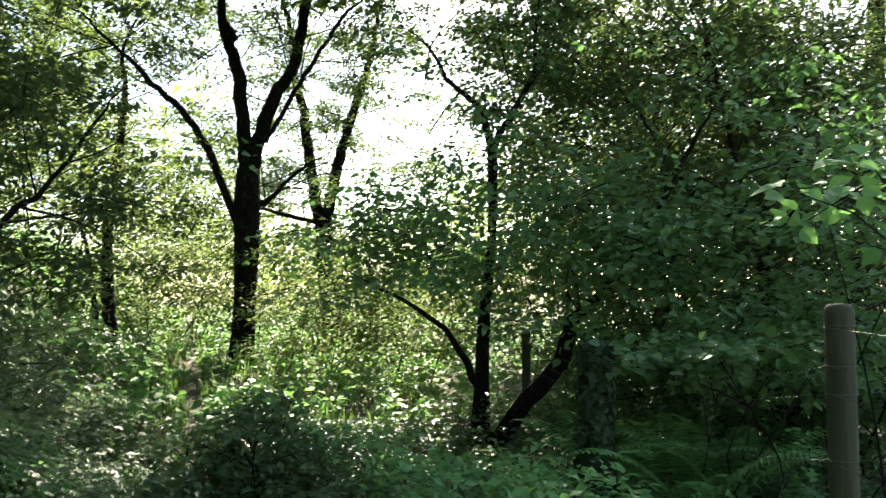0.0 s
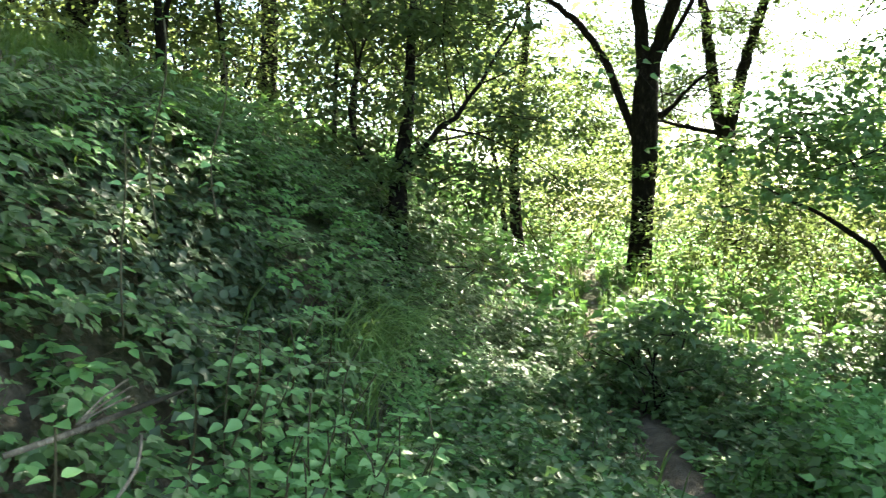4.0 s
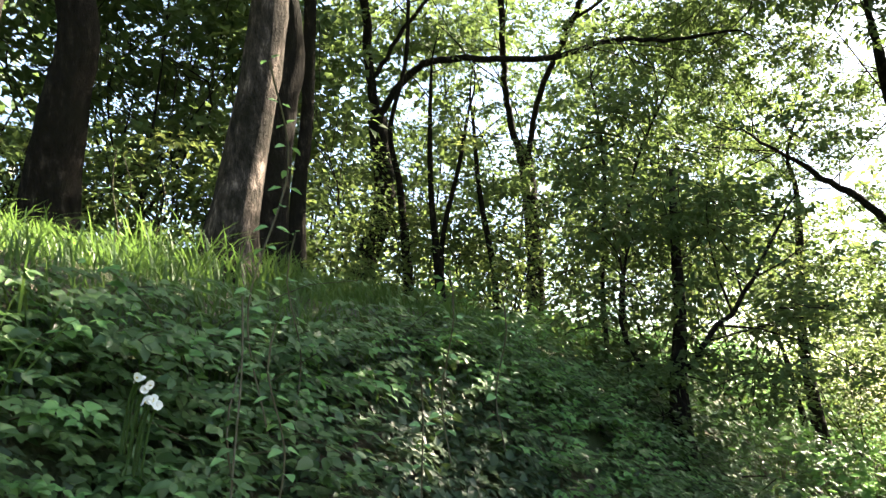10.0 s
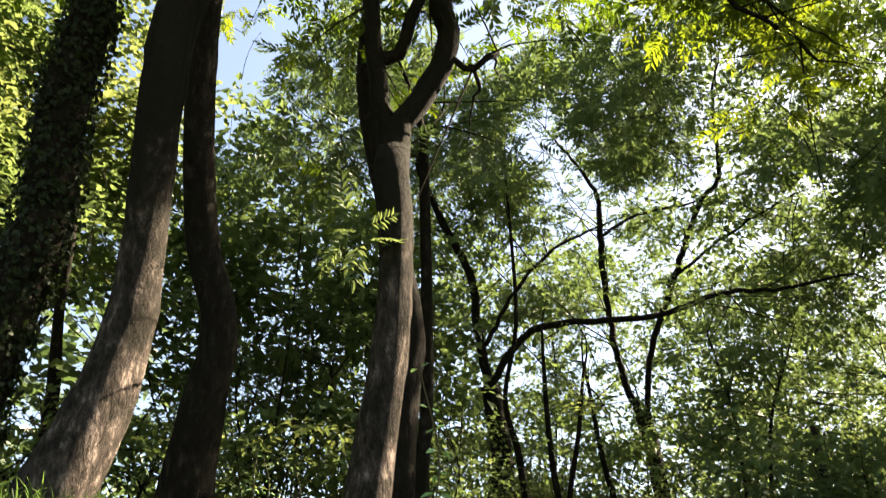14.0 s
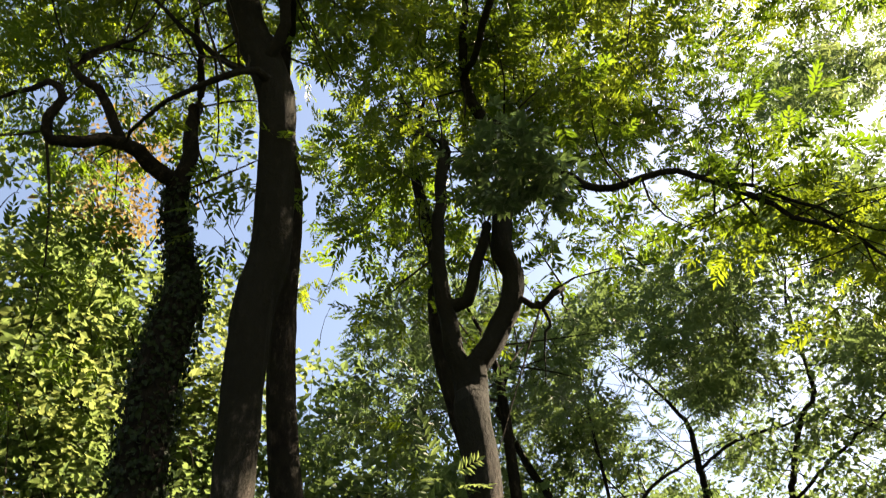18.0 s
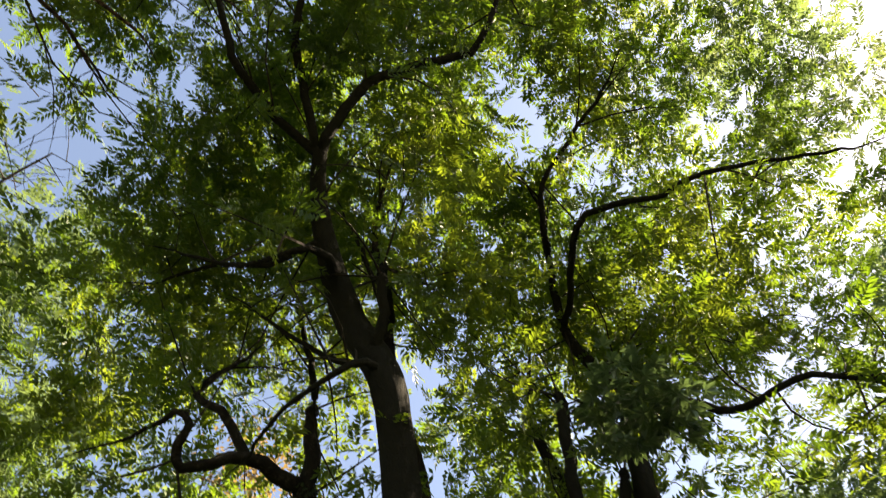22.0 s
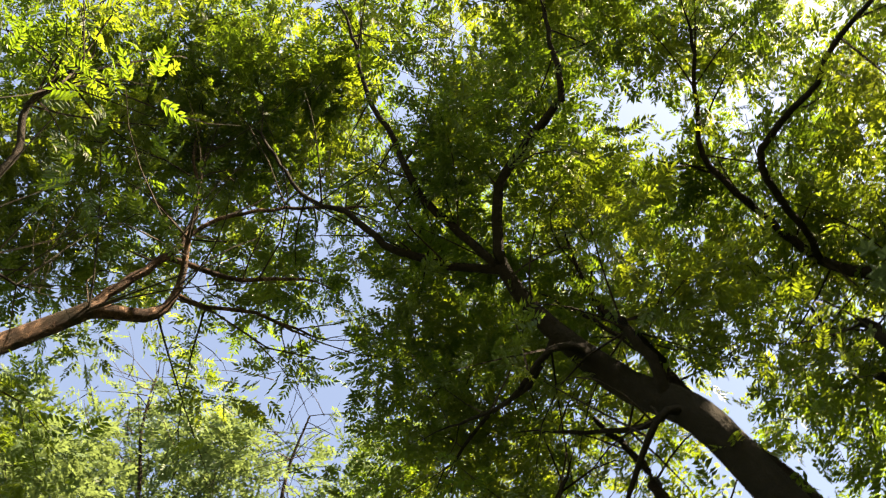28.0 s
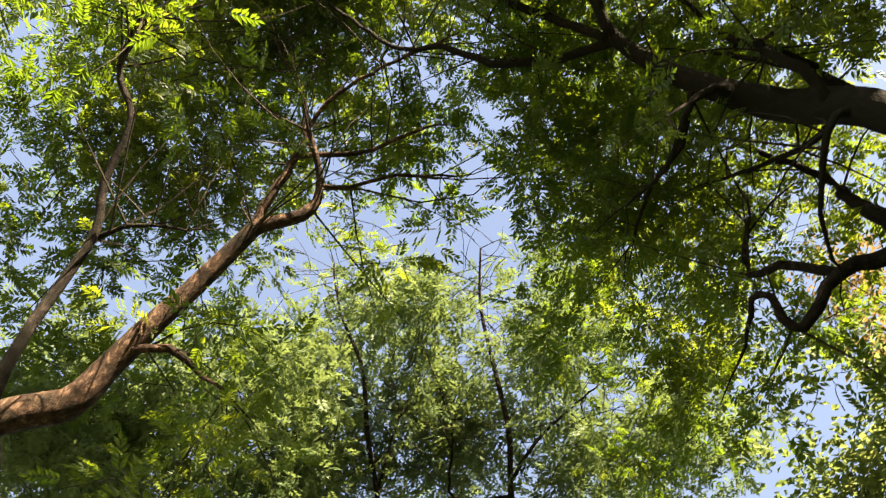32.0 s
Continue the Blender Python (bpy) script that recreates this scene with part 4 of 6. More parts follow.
# boughs above the view, added only to cut sky light and sun below
extra_leaves(tree_t1, [(-8.2, 12.2, 9.1, 1.8, 23), (-6.6, 13.1, 9.1, 1.8, 23), (-5.0, 13.8, 9.1, 1.8, 23), (-3.2, 14.3, 9.1, 1.8, 23), (-1.4, 14.6, 9.1, 1.8, 40), (-6.9, 11.8, 10.8, 1.8, 23), (-5.4, 12.6, 10.8, 1.8, 23), (-3.8, 13.1, 10.8, 1.8, 23), (-2.2, 13.5, 10.8, 1.8, 40), (-0.5, 13.7, 10.8, 1.8, 40), (-7.0, 10.3, 12.4, 1.8, 23), (-5.6, 11.1, 12.4, 1.8, 23), (-4.2, 11.7, 12.4, 1.8, 23), (-2.7, 12.1, 12.4, 1.8, 23), (-1.2, 12.4, 12.4, 1.8, 40)], LEAF_MID, "far", 26, 0.6, "unseen upper boughs added to block sky light", True)
extra_leaves(tree_t2, [(1.0, 14.7, 9.1, 1.8, 44), (3.2, 14.4, 9.1, 1.8, 44), (5.2, 13.7, 9.1, 1.8, 15), (7.2, 12.8, 9.1, 1.8, 15), (9.0, 11.6, 9.1, 1.8, 15), (2.0, 13.5, 10.8, 1.8, 44), (3.9, 13.1, 10.8, 1.8, 44), (5.8, 12.4, 10.8, 1.8, 15), (7.6, 11.4, 10.8, 1.8, 15), (9.2, 10.2, 10.8, 1.8, 15)], LEAF_MID, "far", 26, 0.6, "unseen upper boughs added to block sky light", True)
extra_leaves(tree_t1, [(-3.6, 14.4, 1.4, 0.55, 16), (-3.5, 14.4, 2.4, 0.4, 9), (-2.5, 17.7, 2.4, 0.5, 10)], LEAF_MID, "fine", 26, 0.3, "leafy sprouts round the trunk")
# added along the sun's rays to keep sun off the undergrowth
extra_leaves(tree_t2, [(0.2, 11.5, 7.6, 1.5, 36), (-0.8, 12.6, 8.0, 1.5, 36), (1.0, 10.2, 7.4, 1.4, 32), (0.9, 13.0, 8.3, 1.5, 36), (-1.8, 12.0, 7.6, 1.4, 32), (-1.6, 10.4, 6.9, 1.3, 30)], LEAF_MID, "far", 26, 0.5, "leafy boughs added above view to shade the path", True)
# unseen leaf masses that stop sun flecks beside the path
extra_leaves(tree_t2, [(0.4, 17.2, 9.8, 1.9, 50), (-0.9, 17.0, 9.6, 1.9, 50), (1.8, 17.4, 10.0, 1.9, 50), (-2.2, 16.6, 9.4, 1.8, 40)], LEAF_MID, "far", 26, 0.5, "leafy mass added above view to block sun flecks")
make_tree("tree", "small many-stemmed hazel with leaning stems",
          [(0.39, 8.37, 0.15, 0.103), (0.41, 8.44, 0.69, 0.078), (0.44, 8.59, 1.4, 0.067), (0.54, 8.76, 2.27, 0.05), (0.56, 8.86, 3.1, 0.058)],
          [[(0.56, 8.86, 3.1, 0.058), (0.51, 8.8, 3.41, 0.048), (0.35, 8.73, 3.78, 0.035), (0.04, 8.86, 4.07, 0.026), (-0.16, 8.96, 4.43, 0.017)],
           [(0.57, 8.82, 3.29, 0.042), (0.76, 8.74, 3.62, 0.035), (1.02, 8.77, 4.17, 0.026), (1.06, 8.81, 4.7, 0.017)],
           [(0.6, 8.06, 0.23, 0.099), (0.82, 7.99, 0.57, 0.092), (1.15, 7.89, 0.97, 0.085), (1.25, 7.8, 1.36, 0.067), (1.71, 7.61, 1.85, 0.039), (2.2, 7.39, 2.8, 0.028), (2.38, 7.27, 3.15, 0.017)],
           [(0.39, 8.44, 0.63, 0.048), (0.15, 8.38, 1.11, 0.036), (-0.14, 8.3, 1.41, 0.027), (-0.55, 8.28, 1.64, 0.018)]],
          LEAF_HAZEL,
          blobs=[(0.4, 8.4, 2.7, 1, 35), (1.3, 8.3, 2.7, 1, 45), (1.9, 7.8, 1.6, 0.9, 40), (0.7, 7.9, 2.2, 1.2, 70), (-0.5, 8.5, 2.1, 0.9, 40), (-1.4, 8.6, 2.0, 0.8, 34), (-1.0, 8.2, 2.6, 0.7, 26), (1.5, 7.3, 2.0, 1.1, 60), (2.4, 7.1, 1.7, 1, 48), (2.9, 6.3, 2.5, 1, 40), (3.1, 5.7, 2.2, 0.8, 30)], bark=BARK_DARK, clumps=90, twig_spread=0.7, kind="broad", per=28, clump_r=0.45)
make_tree("tree", "dense dark-leaved tree behind the wire fence",
          [(3.7, 8.72, 0.91, 0.088), (3.54, 8.81, 1.89, 0.067), (3.76, 8.75, 2.83, 0.044), (4.1, 8.71, 3.45, 0.028)],
          [[(3.55, 8.8, 1.96, 0.04), (3.25, 8.79, 3.15, 0.03), (2.98, 8.85, 4.58, 0.021)],
           [(3.65, 8.74, 2.39, 0.034), (4.06, 8.28, 2.77, 0.023), (4.34, 8.01, 2.9, 0.013)],
           [(3.6, 8.77, 2.21, 0.03), (2.71, 8.81, 2.84, 0.023), (2.21, 8.89, 3.69, 0.017)]],
          LEAF_MID,
          # the last four masses are added to keep sun off the undergrowth
          blobs=[(1.5, 9.5, 4.4, 1.2, 80), (1.3, 9.8, 5.1, 1.1, 75), (1.3, 9.7, 3.5, 1, 55), (0.6, 10.4, 5.1, 1, 36), (2.2, 9.2, 4.7, 1.3, 60), (2.3, 9.5, 3.5, 1.2, 60), (3.3, 9.1, 4.1, 1.3, 72), (3.3, 9.4, 5.0, 1.3, 64), (4.0, 8.8, 4.2, 1.3, 72), (3.8, 8.6, 3.1, 1.2, 64), (4.4, 8.1, 3.8, 1.1, 40), (3.0, 9.0, 2.5, 1.1, 56), (3, 9.8, 5.5, 1.3, 45), (4.2, 9.3, 5.5, 1.3, 40), (2, 10, 5.8, 1.3, 45), (1.2, 9.8, 5.5, 1.2, 40)], bark=BARK_DARK, clumps=150, twig_spread=0.9, kind="fine", per=30, clump_r=0.33)
make_tree("tree", "thin dark trunk beside the far end of the path",
          [(-6.14, 14.81, 0.57, 0.148), (-6.21, 14.81, 1.53, 0.114), (-6.23, 14.74, 2.88, 0.091), (-6.02, 14.64, 4.29, 0.08), (-5.85, 14.45, 5.43, 0.051)],
          [],
          LEAF_LIGHT, bark=BARK_DARK, clumps=110, twig_spread=1.2, kind="fine", per=34, clump_r=0.55)
make_tree("tree", "thin dark sapling beside the far end of the path",
          [(-6.65, 15.14, 0.65, 0.082), (-6.61, 15.18, 1.29, 0.059), (-6.75, 15.1, 2.46, 0.041)],
          [],
          LEAF_LIGHT, bark=BARK_DARK, clumps=30, twig_spread=0.8, kind="fine", per=30)
make_tree("tree", "small-leaved bushy tree on the edge of the bank",
          [(-3.94, 6.45, 1.22, 0.107), (-3.97, 6.55, 1.81, 0.081), (-3.97, 6.72, 2.52, 0.061), (-3.98, 6.8, 3.3, 0.045), (-4.01, 6.93, 3.98, 0.029)],
          [[(-3.92, 6.57, 1.97, 0.038), (-3.56, 6.63, 2.34, 0.027), (-3.21, 6.74, 2.75, 0.019), (-2.98, 6.86, 3.21, 0.013)],
           [(-3.97, 6.55, 1.81, 0.038), (-4.12, 6.33, 1.96, 0.027), (-4.27, 6.18, 2.48, 0.021), (-4.19, 6.24, 3.05, 0.013)]],
          LEAF_MID,
          blobs=[(-4.6, 6.5, 3.0, 0.9, 20), (-3.7, 7.1, 2.7, 0.9, 23), (-4.2, 6.4, 2.2, 0.7, 15), (-3.7, 6.7, 2.0, 0.7, 15), (-4.1, 6.6, 3.6, 0.9, 23), (-3.8, 6.9, 2.9, 0.9, 23), (-4.2, 6.2, 1.8, 0.7, 20), (-3.5, 6.8, 1.7, 0.7, 20), (-3.7, 6.3, 1.3, 0.6, 20), (-4.6, 6.1, 2.3, 0.7, 20), (-4.3, 7.0, 4.3, 0.9, 22), (-3.4, 7.3, 4.0, 0.9, 22), (-5.0, 6.8, 3.9, 0.8, 20)], bark=BARK_DARK, clumps=85, twig_spread=0.8, kind="fine", per=32, clump_r=0.36)
make_tree("tree", "pale trunk of a tree far behind the hazel",
          [(9.5, 17, -0.5, 0.26), (8.59, 16.94, 1.21, 0.229), (8.86, 16.59, 4.29, 0.216), (8.89, 16.21, 6, 0.202), (8.81, 15.88, 7.19, 0.175), (8.76, 15.51, 8.21, 0.121)],
          [],
          LEAF_LIGHT,
          blobs=[(6.7, 13.1, 4.7, 1.5, 60)], bark=BARK_PALE, clumps=60, twig_spread=1.4, kind="fine", per=30, clump_r=0.55)
make_tree("tree", "leaning ash whose pale bark colour stands for sunlight",
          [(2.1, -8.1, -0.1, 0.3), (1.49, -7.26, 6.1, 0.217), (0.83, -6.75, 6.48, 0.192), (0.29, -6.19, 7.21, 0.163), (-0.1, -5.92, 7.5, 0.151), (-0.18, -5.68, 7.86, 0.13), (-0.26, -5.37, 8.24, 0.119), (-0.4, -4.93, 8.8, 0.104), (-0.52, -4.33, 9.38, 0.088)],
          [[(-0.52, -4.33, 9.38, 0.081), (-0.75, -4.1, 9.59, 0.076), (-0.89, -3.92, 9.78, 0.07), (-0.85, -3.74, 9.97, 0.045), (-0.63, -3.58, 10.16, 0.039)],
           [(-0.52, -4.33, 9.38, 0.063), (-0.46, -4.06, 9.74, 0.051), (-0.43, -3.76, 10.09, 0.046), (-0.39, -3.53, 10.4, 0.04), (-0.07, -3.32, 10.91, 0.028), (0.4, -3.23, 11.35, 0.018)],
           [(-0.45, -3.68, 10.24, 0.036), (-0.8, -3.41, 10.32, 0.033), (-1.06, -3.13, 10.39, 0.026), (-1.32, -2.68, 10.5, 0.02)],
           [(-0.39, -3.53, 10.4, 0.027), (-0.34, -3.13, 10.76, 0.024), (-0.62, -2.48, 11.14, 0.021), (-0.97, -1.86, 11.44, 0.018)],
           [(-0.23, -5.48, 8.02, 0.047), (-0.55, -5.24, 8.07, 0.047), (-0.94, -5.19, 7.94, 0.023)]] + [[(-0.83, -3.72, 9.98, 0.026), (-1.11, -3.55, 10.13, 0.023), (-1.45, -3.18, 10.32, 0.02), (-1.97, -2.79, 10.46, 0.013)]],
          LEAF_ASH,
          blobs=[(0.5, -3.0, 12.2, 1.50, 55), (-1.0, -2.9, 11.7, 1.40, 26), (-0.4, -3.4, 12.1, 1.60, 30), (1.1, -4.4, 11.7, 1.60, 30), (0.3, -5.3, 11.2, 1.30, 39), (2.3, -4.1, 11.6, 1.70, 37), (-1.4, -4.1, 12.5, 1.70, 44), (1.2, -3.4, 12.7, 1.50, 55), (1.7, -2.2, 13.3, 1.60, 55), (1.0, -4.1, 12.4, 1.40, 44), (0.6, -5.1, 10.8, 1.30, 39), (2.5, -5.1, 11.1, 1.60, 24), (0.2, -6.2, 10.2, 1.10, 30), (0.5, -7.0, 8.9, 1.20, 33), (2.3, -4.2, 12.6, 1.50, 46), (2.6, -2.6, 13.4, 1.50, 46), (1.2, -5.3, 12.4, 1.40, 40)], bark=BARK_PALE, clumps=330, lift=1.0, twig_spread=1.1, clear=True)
make_tree("tree", "slim bent ash rising beside the footpath",
          [(-0.7, -6.6, 0, 0.2), (-0.13, -5.93, 5.64, 0.085), (0.36, -5.43, 6.55, 0.061), (0.52, -5.18, 7.2, 0.051), (0.58, -4.94, 7.78, 0.047), (0.65, -4.67, 8.22, 0.043), (0.87, -4.44, 8.57, 0.041), (1.07, -3.96, 9.04, 0.036), (1.48, -3.77, 9.4, 0.031), (1.68, -3.25, 9.9, 0.026)],
          [[(0.63, -4.74, 8.17, 0.028), (0.47, -4.52, 8.33, 0.023), (0.11, -4.34, 8.47, 0.014)]],
          LEAF_ASH,
          blobs=[(1.3, -3.8, 11.4, 1.3, 38), (1.6, -5.5, 9.9, 1.3, 38), (1.1, -6.4, 9.4, 1.2, 28)], bark=BARK_DARK, clumps=210, lift=1.0, clear=True)
make_tree("tree", "thin tall tree with a narrow crown",
          [(-7.3, -10.2, 4, 0.16), (-6.09, -9.19, 10.51, 0.078), (-5.01, -8.37, 11.86, 0.048), (-4.35, -7.91, 12.5, 0.042), (-3.77, -7.54, 13.57, 0.037), (-3.07, -7.42, 14.43, 0.026), (-2.53, -7.18, 15.24, 0.017)],
          [[(-5.01, -8.37, 11.86, 0.027), (-4.68, -7.57, 12.6, 0.021), (-4.66, -7.01, 13.33, 0.012)]],
          LEAF_MID,
          blobs=[(-3.3, -7.3, 13.8, 1.6, 300), (-1.7, -9.1, 11.0, 2, 330), (-4.2, -8.5, 12.1, 1.5, 250), (-0.5, -8.9, 9.9, 1.6, 200), (-2.6, -8.2, 12.4, 1.3, 160)], bark=BARK_DARK, clumps=110, twig_spread=0.9, clump_r=0.5, clear=True, kind="pinnate_far", per=10)
make_tree("tree", "thin tall tree with an airy crown",
          [(-8.9, -8.7, 4.2, 0.17), (-7.72, -7.79, 10.57, 0.084), (-6.73, -6.93, 11.94, 0.054), (-6.15, -6.32, 12.65, 0.048), (-5.53, -5.99, 13.75, 0.04), (-4.96, -5.66, 14.71, 0.029), (-4.48, -5.1, 15.65, 0.017)],
          [[(-6.6, -6.78, 12.12, 0.036), (-6.58, -6.31, 12.41, 0.03), (-6.76, -5.74, 12.86, 0.024), (-7.12, -5.1, 13.43, 0.016)],
           [(-5.99, -7.59, 11.94, 0.024), (-5.5, -7.05, 12.81, 0.021), (-4.66, -6.73, 13.73, 0.015)]],
          LEAF_MID,
          blobs=[(-4.9, -5.6, 14.2, 1.6, 300), (-6.4, -5.4, 13.0, 1.5, 270), (-6.0, -6.9, 12.4, 1.5, 250), (-7.8, -5.0, 12.2, 1.5, 150)], bark=BARK_DARK, clumps=120, twig_spread=0.9, clump_r=0.5, clear=True, kind="pinnate_far", per=10)
tree_r = make_tree("tree", "broad sunlit maple behind the ivied trunk",
          [(-10.6, 1.5, 3.6, 0.2), (-10.15, -0.13, 6.14, 0.117), (-9.22, -0.48, 7.86, 0.094), (-8.39, -0.69, 9.42, 0.072), (-8.25, -1, 10.22, 0.05)],
          [],
          LEAF_LIGHT,
          blobs=[(-7.6, 0.8, 9.7, 1.2, 60), (-7.6, -0.4, 8.8, 1.1, 80), (-8.7, 1.4, 8.4, 1, 50), (-8.8, -0.6, 8.4, 1.6, 170), (-8.3, -1.1, 9.4, 1.2, 90), (-8.9, 0.3, 7.4, 1.4, 140), (-8.6, 1.1, 8.5, 1, 60), (-9.1, 0.2, 7.1, 1.3, 80), (-7.9, -2.0, 9.2, 1, 50)], bark=BARK_DARK, clumps=60, kind="lobed", per=44, clump_r=0.5)
extra_leaves(tree_r, [(-7.4, -0.6, 10.5, 0.8, 40), (-7.1, -0.7, 11.4, 0.5, 20)], LEAF_BROWN, "fine", 24, 0.4, "withered orange-brown leaves")
make_tree("tree", "thin dark sapling on the slope",
          [(-8.94, 7.62, 3.89, 0.068), (-8.77, 7.39, 5.08, 0.051), (-8.64, 7.14, 5.88, 0.038), (-8.1, 7.06, 6.96, 0.03), (-7.28, 6.45, 8.7, 0.021)],
          [],
          LEAF_LIGHT, bark=BARK_DARK, clumps=30, twig_spread=0.5, kind="fine", per=26, sides=7, group="saplings on the slope")
make_tree("tree", "thin dark sapling on the slope",
          [(-8.29, 7.65, 3.61, 0.065), (-8.15, 7.45, 4.75, 0.045), (-7.92, 7.27, 5.66, 0.033), (-7.66, 7.11, 6.41, 0.02)],
          [],
          LEAF_LIGHT, bark=BARK_DARK, clumps=30, twig_spread=0.5, kind="fine", per=26, sides=7, group="saplings on the slope")
make_tree("tree", "thin dark sapling on the slope",
          [(-8.19, 7.64, 4.05, 0.041), (-7.77, 7.66, 5.16, 0.033), (-7.46, 7.61, 5.9, 0.02)],
          [],
          LEAF_LIGHT, bark=BARK_DARK, clumps=30, twig_spread=0.5, kind="fine", per=26, sides=7, group="saplings on the slope")
make_tree("tree", "thin dark sapling on the slope",
          [(-8.39, 8.92, 3.85, 0.053), (-8.31, 8.62, 5.09, 0.04), (-8.11, 8.37, 6.09, 0.027)],
          [],
          LEAF_LIGHT, bark=BARK_DARK, clumps=30, twig_spread=0.5, kind="fine", per=26, sides=7, group="saplings on the slope")
make_tree("tree", "thin dark sapling on the slope",
          [(-5.15, 7.18, 2.95, 0.026), (-4.89, 7.04, 4.2, 0.019), (-4.76, 6.8, 5.02, 0.013)],
          [],
          LEAF_LIGHT, bark=BARK_DARK, clumps=30, twig_spread=0.5, kind="fine", per=26, sides=7, group="saplings on the slope")
make_tree("tree", "thin dark sapling on the slope",
          [(-4.97, 7.3, 2.93, 0.026), (-4.64, 7.22, 4.14, 0.019), (-4.26, 7.22, 4.77, 0.013)],
          [],
          LEAF_LIGHT, bark=BARK_DARK, clumps=30, twig_spread=0.5, kind="fine", per=26, sides=7, group="saplings on the slope")
make_tree("tree", "thin dark sapling on the slope",
          [(-8.46, 1.06, 4.73, 0.07), (-8.11, 0.91, 5.64, 0.051), (-7.74, 0.83, 6.36, 0.038), (-7.41, 0.71, 6.9, 0.026)],
          [],
          LEAF_LIGHT, bark=BARK_DARK, clumps=30, twig_spread=0.5, kind="fine", per=26, sides=7, group="saplings on the slope")
make_tree("tree", "thin dark sapling on the slope",
          [(-9.18, 0.24, 5.85, 0.057), (-8.87, 0.11, 6.5, 0.05), (-8.5, 0, 7.14, 0.028)],
          [],
          LEAF_LIGHT, bark=BARK_DARK, clumps=30, twig_spread=0.5, kind="fine", per=26, sides=7, group="saplings on the slope")
for task in CROWN_TASKS:
    grow_crown(*task)


# ---- shrubs ----
def make_shrub(label, x, y, h, r, count, foliage, kind="fine", per=30, stems=4, clump_r=0.33, group="", low=0.1, category="shrub"):
    z = float(height(x, y))
    ob = thing("shrub", (x, y, z), label, category, group)
    cen = unit(rng.normal(0, 1, (count, 3))) * rng.uniform(0.15, 1, (count, 1)) ** 0.45
    cen = cen * np.array([r, r, h * 0.5]) * rng.uniform(0.85, 1.15, (count, 3)) + np.array([x, y, z + h * (0.5 + low)])
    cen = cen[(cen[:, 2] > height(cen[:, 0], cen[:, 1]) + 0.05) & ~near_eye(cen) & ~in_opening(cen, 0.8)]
    if len(cen) == 0:
        return ob
    lines = []
    for s in range(stems):
        e = cen[rng.integers(0, len(cen))]
        b0 = np.array([x, y, z]) + np.array([*rng.normal(0, 0.12 * r, 2), -0.03])
        m1 = b0 * 0.6 + e * 0.4 + rng.normal(0, 0.25 * r + 0.05, 3)
        m1[2] += 0.15 * h
        rr = 0.007 + 0.0022 * h
        ln = spline([(*b0, rr), (*m1, rr * 0.7), (*e, rr * 0.3)], 0.2)
        v, f = tube(ln, 6, 0.05)
        part("stem", mesh_of("stem", v, f, BARK_DARK, True), ob)
        lines.append(ln)
    pool = np.vstack(lines)[:, :3]
    tv = []
    for c in cen[::2]:
        s = pool[rng.integers(0, len(pool), 10)]
        s = s[np.argmin(np.linalg.norm(s - c, axis=1))]
        mid = 0.5 * (c + s) + np.array([0, 0, 0.06])
        tv.append(tube(np.array([[*s, 0.007], [*mid, 0.006], [*c, 0.003]]), 3))
    v, f = join(tv)
    tagged(part("twig_spray", mesh_of("twig_spray", v, f, TWIG), ob), kind="stuff")
    v, f = clump_leaves(cen, clump_r, per, kind)
    tagged(part("foliage", mesh_of("foliage", v, f, foliage), ob), kind="stuff")
    return ob


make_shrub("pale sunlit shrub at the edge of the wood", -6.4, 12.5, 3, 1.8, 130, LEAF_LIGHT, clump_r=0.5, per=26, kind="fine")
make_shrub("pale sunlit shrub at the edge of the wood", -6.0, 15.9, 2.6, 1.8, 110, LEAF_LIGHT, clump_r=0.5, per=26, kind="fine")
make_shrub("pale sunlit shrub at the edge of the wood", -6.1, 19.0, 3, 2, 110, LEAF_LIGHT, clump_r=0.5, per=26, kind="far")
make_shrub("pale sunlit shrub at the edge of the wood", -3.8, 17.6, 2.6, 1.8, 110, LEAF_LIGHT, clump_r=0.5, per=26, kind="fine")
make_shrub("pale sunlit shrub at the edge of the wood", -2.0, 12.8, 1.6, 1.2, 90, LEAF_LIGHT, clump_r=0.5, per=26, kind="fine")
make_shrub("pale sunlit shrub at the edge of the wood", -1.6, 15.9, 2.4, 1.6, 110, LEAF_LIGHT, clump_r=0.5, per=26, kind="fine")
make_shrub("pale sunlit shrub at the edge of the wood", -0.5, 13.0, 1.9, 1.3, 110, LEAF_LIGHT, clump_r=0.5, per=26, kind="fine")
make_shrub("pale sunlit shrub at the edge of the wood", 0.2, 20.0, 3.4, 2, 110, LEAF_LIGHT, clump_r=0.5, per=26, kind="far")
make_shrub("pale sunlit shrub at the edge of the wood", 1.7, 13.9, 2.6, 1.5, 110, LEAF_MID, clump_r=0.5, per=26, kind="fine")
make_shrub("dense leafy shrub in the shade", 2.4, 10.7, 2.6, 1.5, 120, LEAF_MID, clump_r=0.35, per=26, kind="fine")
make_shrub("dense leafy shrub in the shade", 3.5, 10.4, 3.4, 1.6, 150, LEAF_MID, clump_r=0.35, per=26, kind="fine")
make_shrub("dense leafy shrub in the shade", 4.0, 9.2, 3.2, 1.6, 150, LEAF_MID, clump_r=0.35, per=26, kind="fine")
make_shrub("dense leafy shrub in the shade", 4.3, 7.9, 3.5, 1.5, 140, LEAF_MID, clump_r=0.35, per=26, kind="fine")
make_shrub("pale sunlit shrub at the edge of the wood", 4.5, 12.2, 6.8, 2.2, 210, LEAF_MID, clump_r=0.5, per=26, kind="fine")
